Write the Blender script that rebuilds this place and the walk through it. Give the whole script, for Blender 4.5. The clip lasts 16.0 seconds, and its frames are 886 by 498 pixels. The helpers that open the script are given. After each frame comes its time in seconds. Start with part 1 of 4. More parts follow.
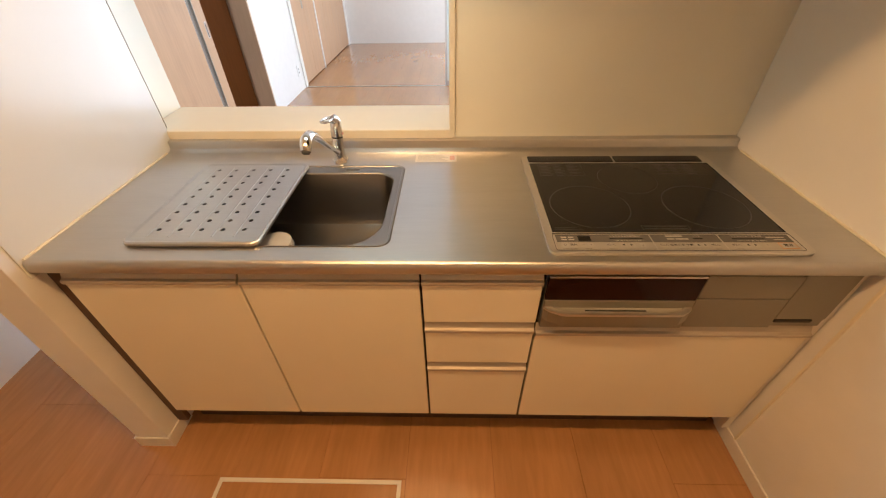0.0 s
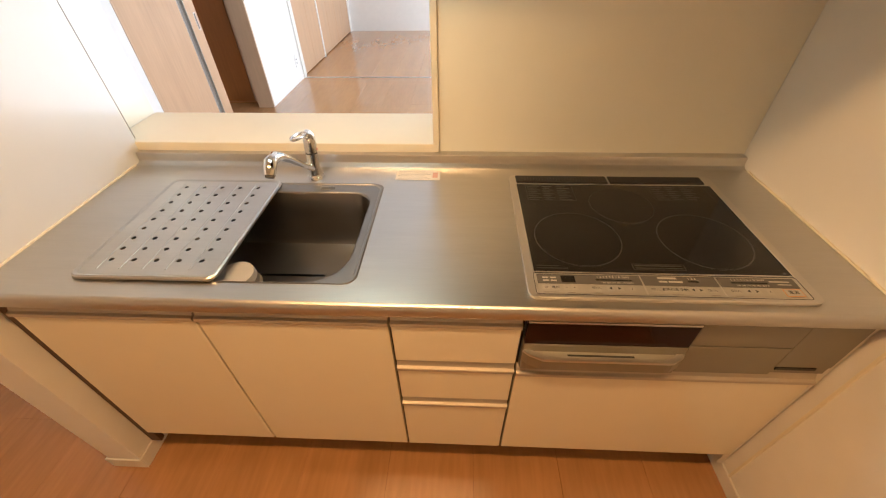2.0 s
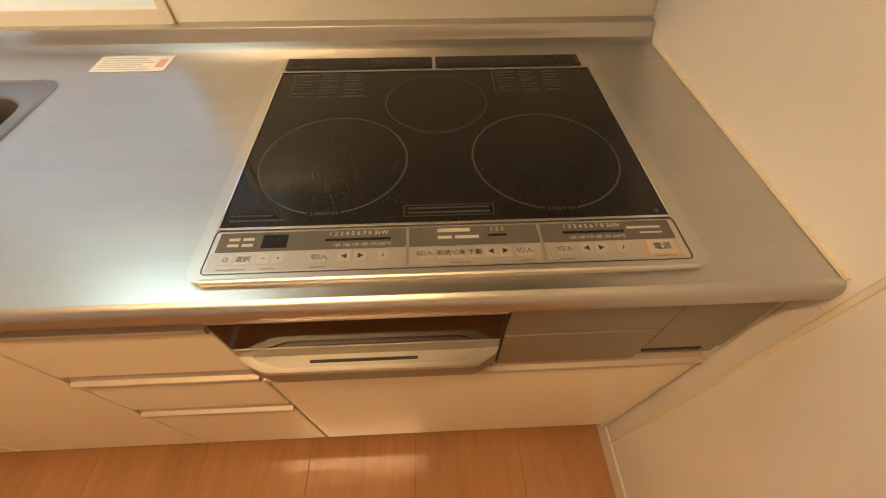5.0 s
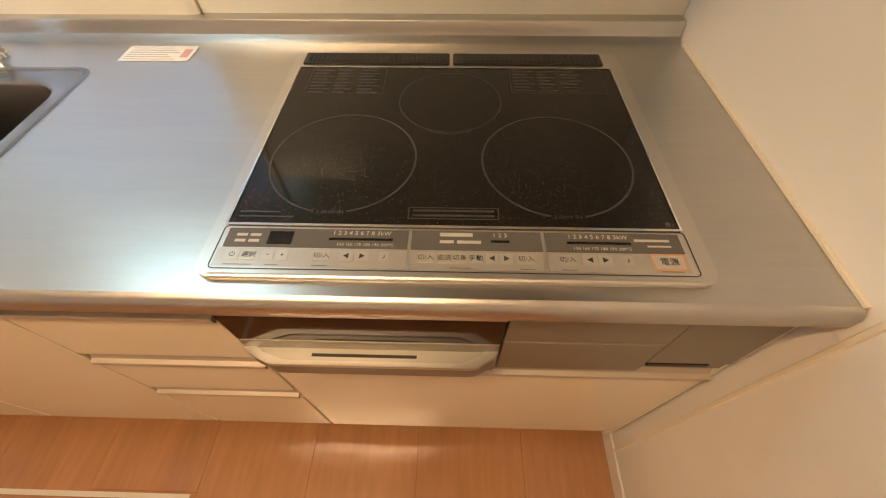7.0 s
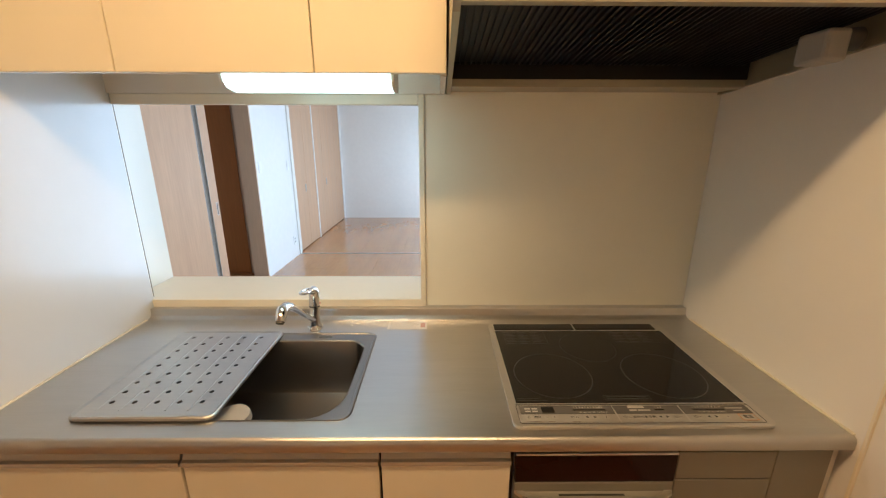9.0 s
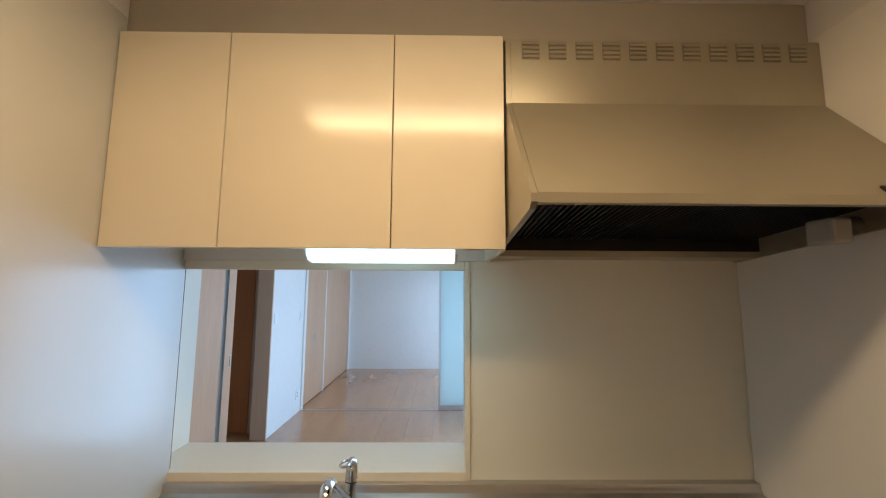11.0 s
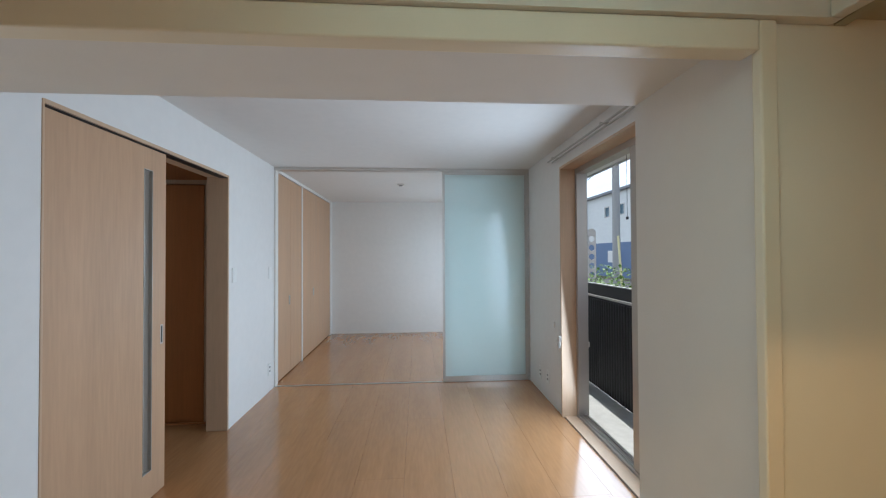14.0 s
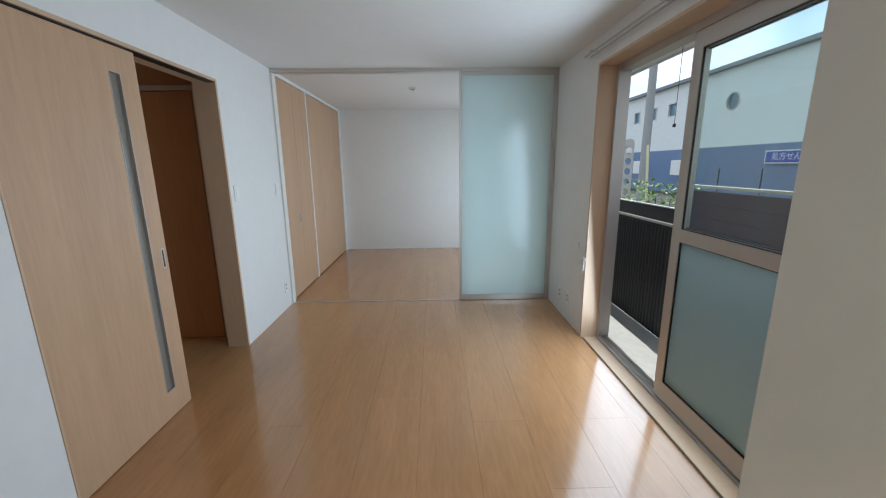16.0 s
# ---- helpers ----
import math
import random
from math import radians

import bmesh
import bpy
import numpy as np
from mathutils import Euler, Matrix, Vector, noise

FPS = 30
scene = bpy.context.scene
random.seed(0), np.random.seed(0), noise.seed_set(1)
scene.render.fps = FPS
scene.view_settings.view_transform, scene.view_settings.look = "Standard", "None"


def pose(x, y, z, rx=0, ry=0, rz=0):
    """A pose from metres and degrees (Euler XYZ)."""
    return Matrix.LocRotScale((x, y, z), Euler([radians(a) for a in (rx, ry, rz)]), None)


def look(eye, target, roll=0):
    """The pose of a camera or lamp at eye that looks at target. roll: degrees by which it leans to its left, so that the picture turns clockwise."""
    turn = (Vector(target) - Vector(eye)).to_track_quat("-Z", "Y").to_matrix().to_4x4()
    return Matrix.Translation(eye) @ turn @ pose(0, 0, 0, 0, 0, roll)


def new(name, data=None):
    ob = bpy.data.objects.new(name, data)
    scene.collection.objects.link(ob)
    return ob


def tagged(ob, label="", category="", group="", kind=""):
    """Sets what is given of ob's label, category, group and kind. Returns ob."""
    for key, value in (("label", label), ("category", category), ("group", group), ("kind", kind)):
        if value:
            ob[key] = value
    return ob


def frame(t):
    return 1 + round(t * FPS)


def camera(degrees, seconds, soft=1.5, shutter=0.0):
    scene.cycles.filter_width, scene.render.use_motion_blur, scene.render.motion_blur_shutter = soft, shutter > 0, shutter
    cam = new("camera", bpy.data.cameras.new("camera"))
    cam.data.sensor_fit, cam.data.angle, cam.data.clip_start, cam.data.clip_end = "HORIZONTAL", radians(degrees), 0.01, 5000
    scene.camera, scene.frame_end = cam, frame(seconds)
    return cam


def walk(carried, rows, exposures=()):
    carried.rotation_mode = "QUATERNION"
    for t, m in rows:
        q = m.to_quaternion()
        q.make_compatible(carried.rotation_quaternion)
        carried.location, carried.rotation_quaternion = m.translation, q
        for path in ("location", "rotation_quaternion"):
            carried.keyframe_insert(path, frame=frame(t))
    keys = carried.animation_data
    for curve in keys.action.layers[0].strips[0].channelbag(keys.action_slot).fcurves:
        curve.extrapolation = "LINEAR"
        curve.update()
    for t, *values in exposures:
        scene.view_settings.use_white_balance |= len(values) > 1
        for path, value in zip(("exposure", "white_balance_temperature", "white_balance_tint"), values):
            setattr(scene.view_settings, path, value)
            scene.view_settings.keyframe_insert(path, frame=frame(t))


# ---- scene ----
cam = camera(98.6, 16.0, soft=1.2)

PATH = [
    (0, (0.972, -1.296, 1.417), (0.92, 0.261, 0.163), -1.1),
    (0.5, (1.03, -1.32, 1.421), (0.946, 0.252, 0.188), -0.9),
    (1, (1.042, -1.309, 1.413), (0.968, 0.276, 0.195), -0.8),
    (1.5, (1.047, -1.224, 1.441), (0.973, 0.34, 0.195), -0.8),
    (2, (1.045, -1.162, 1.456), (0.966, 0.353, 0.153), -0.9),
    (2.5, (1.049, -1.156, 1.437), (0.972, 0.35, 0.123), -0.8),
    (3, (1.114, -1.151, 1.378), (1.117, 0.343, 0.048), -0.9),
    (3.5, (1.301, -1.112, 1.325), (1.43, 0.334, -0.051), -0.7),
    (4, (1.423, -1.051, 1.277), (1.552, 0.355, -0.14), -0.8),
    (4.2, (1.432, -1.005, 1.262), (1.56, 0.337, -0.215), -0.2),
    (6.5, (1.549, -0.755, 1.18), (1.491, 0.41, -0.444), -0.7),
    (7, (1.496, -0.841, 1.225), (1.453, 0.338, -0.39), -0.7),
    (7.5, (1.332, -1.0, 1.306), (1.41, 0.457, -0.063), -0.2),
    (8, (1.197, -1.131, 1.358), (1.294, 0.497, 0.201), -0.3),
    (8.5, (1.108, -1.262, 1.435), (1.108, 0.533, 0.552), -0.3),
    (9, (1.029, -1.334, 1.471), (1.046, 0.594, 0.939), 0.1),
    (9.5, (0.971, -1.372, 1.502), (1.025, 0.607, 1.222), -0.0),
    (10, (0.946, -1.424, 1.534), (0.989, 0.571, 1.659), 0.1),
    (12.5, (0.72, -1.003, 1.448), (0.636, 0.979, 1.702), -0.4),
    (13, (0.675, -0.772, 1.426), (0.493, 1.214, 1.57), -0.5),
    (13.5, (0.602, -0.535, 1.407), (0.529, 1.46, 1.519), -0.3),
    (14, (0.602, -0.382, 1.382), (0.736, 1.614, 1.411), -0.3),
    (14.5, (0.621, -0.313, 1.375), (0.806, 1.676, 1.276), -0.4),
    (15, (0.6, -0.217, 1.4), (0.779, 1.761, 1.163), -0.3),
    (15.5, (0.603, -0.171, 1.4), (0.682, 1.802, 1.082), -0.5),
    (16, (0.615, -0.135, 1.414), (0.659, 1.819, 0.987), -0.6),
]
walk(cam, [(t, look(eye, target, roll)) for t, eye, target, roll in PATH], [(0.0, 1.16, 6600, 15), (1.0, 1.28, 6650, 15), (4.0, 1.35, 6250, 10), (6.5, 1.38, 5550, 9), (7.5, 1.55, 5300, 9), (9.0, 1.0, 5550, 6), (10.0, 0.66, 5400, 5), (12.4, 0.3, 4500, 2), (13.5, 0.15, 5500, 7), (14.5, 0.2, 6050, 7), (16.0, 0.13, 6000, 5)])

# ---- world, sun, lamps ----
world = bpy.data.worlds.new("world")
scene.world = world
world.use_nodes = True
wn = world.node_tree
sky = wn.nodes.new("ShaderNodeTexSky")
sky.sky_type = "NISHITA"
sky.sun_disc = False
SUN_EL, SUN_AZ = 60.0, 15.0          # degrees above the horizon; turned from the y axis towards x
sky.sun_elevation, sky.sun_rotation = radians(SUN_EL), radians(SUN_AZ)
cloud = wn.nodes.new("ShaderNodeTexNoise")
cloud.inputs["Scale"].default_value, cloud.inputs["Detail"].default_value = 2.2, 6
cover = wn.nodes.new("ShaderNodeMapRange")
cover.inputs["From Min"].default_value, cover.inputs["From Max"].default_value = 0.40, 0.62
wn.links.new(cloud.outputs[0], cover.inputs[0])
white = wn.nodes.new("ShaderNodeMix")
white.data_type = "RGBA"
white.inputs[7].default_value = (8.5, 8.8, 9.4, 1)
wn.links.new(cover.outputs[0], white.inputs[0])
wn.links.new(sky.outputs[0], white.inputs[6])
wn.links.new(white.outputs[2], wn.nodes["Background"].inputs[0])
wn.nodes["Background"].inputs[1].default_value = 0.15
sun = new("sun", bpy.data.lights.new("sun", "SUN"))
sun.data.energy, sun.data.angle, sun.data.color = 4.0, radians(0.5), (1.0, 0.95, 0.88)
_el, _az = radians(SUN_EL), radians(SUN_AZ)
sun.matrix_world = look((math.sin(_az) * math.cos(_el) * 30, math.cos(_az) * math.cos(_el) * 30, math.sin(_el) * 30), (0, 0, 0))


def area(name, m, sx, sy, watts, colour):
    lamp = new(name, bpy.data.lights.new(name, "AREA"))
    lamp.data.shape, lamp.data.size, lamp.data.size_y = "RECTANGLE", sx, sy
    lamp.data.energy, lamp.data.color = watts, colour
    lamp.matrix_world = m
    return lamp


area("living_window_light", look((1.85, 2.355, 1.05), (0.6, 2.355, 0.90)), 0.76, 1.80, 21, (0.72, 0.85, 1.0))
area("living_sash_light", look((1.85, 1.52, 1.00), (0.6, 1.52, 0.85)), 0.74, 1.70, 13, (0.74, 0.87, 1.0))
area("bedroom_window_light", look((1.85, 5.09, 1.00), (0.6, 5.09, 0.84)), 1.65, 1.75, 25, (0.74, 0.87, 1.0))
area("kitchen_ceiling_glow", look((0.810, -1.06, 2.288), (0.810, -1.06, 0)), 1.04, 0.10, 7.8, (1.0, 0.565, 0.22))
area("sink_lamp_glow", look((0.713, -0.277, 1.590), (0.713, -0.225, 0)), 0.38, 0.08, 0.42, (0.80, 1.0, 0.88))


# ---- materials ----
def mat(name, base, rough=0.5, metal=0.0, grain=0.0, scale=(1, 1, 1), bump=0.0, bscale=200.0, coat=0.0, spec=0.5, island=0.0):
    """A surface with two scales of uneven colour, and fine relief."""
    m = bpy.data.materials.new(name)
    m.use_nodes = True
    nt = m.node_tree
    n, l = nt.nodes, nt.links
    p = n["Principled BSDF"]
    p.inputs["Roughness"].default_value = rough
    p.inputs["Metallic"].default_value = metal
    p.inputs["Specular IOR Level"].default_value = spec
    p.inputs["Coat Weight"].default_value = coat
    p.inputs["Coat Roughness"].default_value = 0.08
    co = n.new("ShaderNodeTexCoord")
    mp = n.new("ShaderNodeMapping")
    mp.inputs["Scale"].default_value = scale
    l.new(co.outputs["Object"], mp.inputs[0])
    fine = n.new("ShaderNodeTexNoise")
    fine.inputs["Scale"].default_value = 14
    fine.inputs["Detail"].default_value = 6
    wide = n.new("ShaderNodeTexNoise")
    wide.inputs["Scale"].default_value = 1.6
    l.new(mp.outputs[0], fine.inputs[0])
    l.new(mp.outputs[0], wide.inputs[0])
    add = n.new("ShaderNodeMath")
    add.operation = "ADD"
    l.new(fine.outputs[0], add.inputs[0])
    l.new(wide.outputs[0], add.inputs[1])
    if island:
        info = n.new("ShaderNodeObjectInfo")
        k = n.new("ShaderNodeMath")
        k.operation = "MULTIPLY_ADD"
        k.inputs[1].default_value, k.inputs[2].default_value = island, -island / 2
        l.new(info.outputs["Random"], k.inputs[0])
        s = n.new("ShaderNodeMath")
        s.operation = "ADD"
        l.new(add.outputs[0], s.inputs[0])
        l.new(k.outputs[0], s.inputs[1])
        add = s
    ramp = n.new("ShaderNodeMapRange")
    ramp.inputs["From Min"].default_value, ramp.inputs["From Max"].default_value = 0.6, 1.4
    ramp.inputs["To Min"].default_value, ramp.inputs["To Max"].default_value = 1 - grain, 1 + grain
    ramp.clamp = False
    l.new(add.outputs[0], ramp.inputs[0])
    mul = n.new("ShaderNodeVectorMath")
    mul.operation = "SCALE"
    mul.inputs[0].default_value = base
    l.new(ramp.outputs[0], mul.inputs["Scale"])
    l.new(mul.outputs[0], p.inputs["Base Color"])
    rr = n.new("ShaderNodeMapRange")
    rr.inputs["To Min"].default_value, rr.inputs["To Max"].default_value = rough * 0.85, min(1, rough * 1.15)
    l.new(wide.outputs[0], rr.inputs[0])
    l.new(rr.outputs[0], p.inputs["Roughness"])
    if bump:
        bt = n.new("ShaderNodeTexNoise")
        bt.inputs["Scale"].default_value = bscale
        bt.inputs["Detail"].default_value = 3
        l.new(mp.outputs[0], bt.inputs[0])
        b = n.new("ShaderNodeBump")
        b.inputs["Strength"].default_value, b.inputs["Distance"].default_value = bump, 0.002
        l.new(bt.outputs[0], b.inputs["Height"])
        l.new(b.outputs[0], p.inputs["Normal"])
    return m


def glow(name, colour, strength):
    m = bpy.data.materials.new(name)
    m.use_nodes = True
    p = m.node_tree.nodes["Principled BSDF"]
    p.inputs["Base Color"].default_value = (*colour, 1)
    p.inputs["Emission Color"].default_value = (*colour, 1)
    p.inputs["Emission Strength"].default_value = strength
    return m


def clear_glass(name, tint, gloss=0.08):
    m = bpy.data.materials.new(name)
    m.use_nodes = True
    n, l = m.node_tree.nodes, m.node_tree.links
    n.remove(n["Principled BSDF"])
    a = n.new("ShaderNodeBsdfTransparent")
    a.inputs[0].default_value = (*tint, 1)
    g = n.new("ShaderNodeBsdfGlossy")
    g.inputs["Roughness"].default_value = 0.02
    mix = n.new("ShaderNodeMixShader")
    mix.inputs[0].default_value = gloss
    l.new(a.outputs[0], mix.inputs[1])
    l.new(g.outputs[0], mix.inputs[2])
    l.new(mix.outputs[0], n["Material Output"].inputs[0])
    return m


def frosted_glass(name, tint, share=0.5, gloss=0.06, rough=0.9, back=0.3):
    m = bpy.data.materials.new(name)
    m.use_nodes = True
    n, l = m.node_tree.nodes, m.node_tree.links
    n.remove(n["Principled BSDF"])
    a = n.new("ShaderNodeBsdfTranslucent")
    a.inputs[0].default_value = (*tint, 1)
    d = n.new("ShaderNodeBsdfDiffuse")
    d.inputs[0].default_value = (*tint, 1)
    r = n.new("ShaderNodeBsdfRefraction")
    r.inputs[0].default_value = (*tint, 1)
    r.inputs["Roughness"].default_value = rough
    r.inputs["IOR"].default_value = 1.35
    g = n.new("ShaderNodeBsdfGlossy")
    g.inputs["Roughness"].default_value = 0.15
    m1, m2, m3 = n.new("ShaderNodeMixShader"), n.new("ShaderNodeMixShader"), n.new("ShaderNodeMixShader")
    m1.inputs[0].default_value, m2.inputs[0].default_value, m3.inputs[0].default_value = back, share, gloss
    l.new(a.outputs[0], m1.inputs[1])
    l.new(d.outputs[0], m1.inputs[2])
    l.new(m1.outputs[0], m2.inputs[1])
    l.new(r.outputs[0], m2.inputs[2])
    l.new(m2.outputs[0], m3.inputs[1])
    l.new(g.outputs[0], m3.inputs[2])
    l.new(m3.outputs[0], n["Material Output"].inputs[0])
    return m


WALL = mat("wallpaper", (0.78, 0.76, 0.73), 0.75, grain=0.03, bump=0.12, bscale=260)
CEIL = mat("ceiling_paper", (0.72, 0.70, 0.67), 0.8, grain=0.03, bump=0.12, bscale=220)
PANEL = mat("kitchen_wall_panel", (0.82, 0.795, 0.68), 0.22, grain=0.015, spec=0.5)
# Copy of the white side panel, greyed for the dimmer light at the sink.
PANELDIM = mat("dimmed_side_panel", (0.66, 0.665, 0.645), 0.2, grain=0.012, spec=0.5)
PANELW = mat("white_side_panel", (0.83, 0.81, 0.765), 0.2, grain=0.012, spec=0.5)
# Soffit toned darker than the wallpaper: its shade is in the colour.
SOFFIT_SHADE = mat("shaded_soffit_beige", (0.42, 0.38, 0.30), 0.5, grain=0.03)
TRIM = mat("cream_trim", (0.80, 0.74, 0.60), 0.4, grain=0.02)
BASE = mat("white_skirting", (0.76, 0.73, 0.68), 0.4, grain=0.02)
PLANK = mat("maple_floor", (0.44, 0.222, 0.094), 0.19, grain=0.15, scale=(4, 0.5, 1), coat=0.55, island=0.12)
# Near-black carcass paint that puts shade into the gaps between the fronts.
GAP_SHADE = mat("gap_shade_black", (0.025, 0.014, 0.008), 0.8)
JOINT = mat("floor_joint", (0.27, 0.135, 0.058), 0.6)
# Brown of real joints, also painted as shade on plinth and left strip.
GAP = mat("joint_and_shade_brown", (0.10, 0.055, 0.03), 0.7)
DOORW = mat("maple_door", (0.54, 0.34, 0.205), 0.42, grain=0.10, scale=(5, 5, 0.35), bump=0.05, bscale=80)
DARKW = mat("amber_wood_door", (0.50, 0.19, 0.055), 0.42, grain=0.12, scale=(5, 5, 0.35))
JAMBW = mat("maple_jamb", (0.58, 0.40, 0.26), 0.4, grain=0.08, scale=(5, 5, 0.5))
CAB = mat("gloss_cream_laminate", (0.83, 0.755, 0.59), 0.16, grain=0.012, spec=0.5)
CABIN = mat("cabinet_carcass", (0.74, 0.70, 0.62), 0.5, grain=0.02)
STEEL = mat("brushed_steel", (0.56, 0.55, 0.53), 0.34, metal=1.0, grain=0.05, scale=(1, 12, 1), bump=0.05, bscale=300)
# Worktop steel toned down: the shade inside the bowl is in the colour.
BOWL = mat("shaded_sink_steel", (0.30, 0.285, 0.27), 0.36, metal=1.0, grain=0.05)
ALU = mat("satin_aluminium", (0.62, 0.60, 0.57), 0.38, metal=0.9, grain=0.03)
RAIL = mat("champagne_rail", (0.50, 0.44, 0.36), 0.52, metal=0.45, grain=0.03)
SASH = mat("champagne_aluminium", (0.50, 0.46, 0.42), 0.4, metal=0.5, grain=0.03)
CHROME = mat("chrome", (0.78, 0.78, 0.78), 0.07, metal=1.0, grain=0.01)
SILVER = mat("silver_paint", (0.50, 0.48, 0.44), 0.38, metal=0.6, grain=0.03)
HOODM = mat("beige_metal_hood", (0.42, 0.385, 0.285), 0.36, metal=0.55, grain=0.03)
BLACKG = mat("black_glass", (0.010, 0.009, 0.008), 0.07, grain=0.2, spec=0.38)
_n, _l = BLACKG.node_tree.nodes, BLACKG.node_tree.links
_v, _r, _g = _n.new("ShaderNodeTexVoronoi"), _n.new("ShaderNodeValToRGB"), _n.new("ShaderNodeTexCoord")
_v.inputs["Scale"].default_value = 260
_r.color_ramp.elements[0].position, _r.color_ramp.elements[0].color = 0.10, (0.16, 0.14, 0.12, 1)
_r.color_ramp.elements[1].position, _r.color_ramp.elements[1].color = 0.20, (0.009, 0.008, 0.007, 1)
_l.new(_g.outputs["Object"], _v.inputs["Vector"])
_l.new(_v.outputs["Distance"], _r.inputs[0])
_l.new(_r.outputs[0], _n["Principled BSDF"].inputs["Base Color"])
BLACK = mat("black_plastic", (0.015, 0.014, 0.013), 0.4, grain=0.1)
FILTER = mat("black_filter", (0.008, 0.007, 0.007), 0.5, spec=0.35, grain=0.1)
REDG = mat("dark_red_glass", (0.018, 0.004, 0.003), 0.10, grain=0.1, spec=0.2)
RINGM = mat("burner_print", (0.042, 0.040, 0.038), 0.3, grain=0.05)
PRINT = mat("pale_print", (0.50, 0.48, 0.44), 0.5, grain=0.02)
DARKP = mat("dark_print", (0.03, 0.03, 0.03), 0.5)
GREYP = mat("grey_panel", (0.10, 0.094, 0.085), 0.5, grain=0.03)
KEYM = mat("pale_key", (0.54, 0.52, 0.48), 0.42, metal=0.5, grain=0.03)
DULL = mat("dull_silver_paint", (0.26, 0.24, 0.195), 0.42, metal=0.45, grain=0.04)
GREYL = mat("grey_plastic", (0.42, 0.40, 0.36), 0.5, grain=0.03)
LABEL = mat("paper_label", (0.80, 0.75, 0.68), 0.6, grain=0.04)
ORANGE = mat("orange_print", (0.70, 0.32, 0.10), 0.5)
REDP = mat("red_print", (0.62, 0.36, 0.30), 0.6)
WHITEP = mat("white_plastic", (0.80, 0.79, 0.76), 0.35, grain=0.02)
LENS = glow("lit_lamp_lens", (0.80, 1.0, 0.92), 1.45)
LENSW = glow("lit_ceiling_lens", (1.0, 0.65, 0.32), 6.0)
GLASS = clear_glass("tinted_window_glass", (0.96, 1.0, 0.99), 0.05)
FROST = frosted_glass("frosted_window_glass", (0.94, 1.0, 0.97), 0.4, rough=0.8, back=0.02)
FROSTP = frosted_glass("frosted_partition_glass", (0.91, 0.975, 0.97), 0.06)
SLIT = mat("frosted_slit_glass", (0.22, 0.19, 0.16), 0.3, grain=0.04)
CONC = mat("pale_concrete", (0.50, 0.49, 0.46), 0.9, grain=0.12, bump=0.6, bscale=90)
ASPH = mat("asphalt", (0.055, 0.055, 0.056), 0.9, grain=0.2, bump=0.7, bscale=120)
SOIL = mat("soil_ground", (0.12, 0.10, 0.07), 0.95, grain=0.3, bump=0.8, bscale=40)
FENCE = mat("charcoal_fence", (0.035, 0.034, 0.036), 0.5, grain=0.12, scale=(1, 1, 4))
FENCE2 = mat("navy_grey_boards", (0.040, 0.058, 0.135), 0.55, grain=0.12, scale=(1, 0.6, 6), island=0.12)
LEAF = mat("leaf_green", (0.24, 0.42, 0.06), 0.5, grain=0.4, island=0.3)
LEAFD = mat("dark_leaf_green", (0.035, 0.09, 0.02), 0.5, grain=0.4)
WHITEW = mat("white_building_siding", (0.80, 0.82, 0.80), 0.7, grain=0.04, scale=(1, 1, 3))
BLUEW = mat("slate_blue_siding", (0.15, 0.22, 0.36), 0.6, grain=0.06, scale=(1, 1, 3))
ROOFM = mat("grey_metal_roof", (0.22, 0.24, 0.26), 0.5, grain=0.06)
POLE = mat("utility_pole_concrete", (0.38, 0.38, 0.37), 0.85, grain=0.08)
SLEEVE = mat("pale_yellow_plastic", (0.72, 0.66, 0.36), 0.5, grain=0.05)
BLUES = mat("sign_blue", (0.03, 0.06, 0.38), 0.4)
DGLASS = mat("dark_blue_window", (0.12, 0.20, 0.26), 0.12, grain=0.05)


# ---- mesh helpers ----
def box(x0, y0, z0, x1, y1, z1, bevel=0.0, seg=2, bm=None):
    bm = bm or bmesh.new()
    r = bmesh.ops.create_cube(bm, size=1)
    m = Matrix.Translation(((x0 + x1) / 2, (y0 + y1) / 2, (z0 + z1) / 2)) @ Matrix.Diagonal((x1 - x0, y1 - y0, z1 - z0, 1))
    bmesh.ops.transform(bm, matrix=m, verts=r["verts"])
    if bevel:
        edges = list({e for v in r["verts"] for e in v.link_edges})
        bmesh.ops.bevel(bm, geom=edges, offset=bevel, segments=seg, profile=0.5, affect="EDGES")
    return bm


def cyl(a, b, r0, r1=None, n=20, bm=None, cap=True):
    bm = bm or bmesh.new()
    a, b = Vector(a), Vector(b)
    m = Matrix.Translation((a + b) / 2) @ (b - a).to_track_quat("Z", "Y").to_matrix().to_4x4()
    bmesh.ops.create_cone(bm, cap_ends=cap, segments=n, radius1=r0, radius2=r0 if r1 is None else r1, depth=(b - a).length, matrix=m)
    return bm


def place(axis, u, v, w):
    return {"x": (w, u, v), "y": (u, w, v), "z": (u, v, w)}[axis]


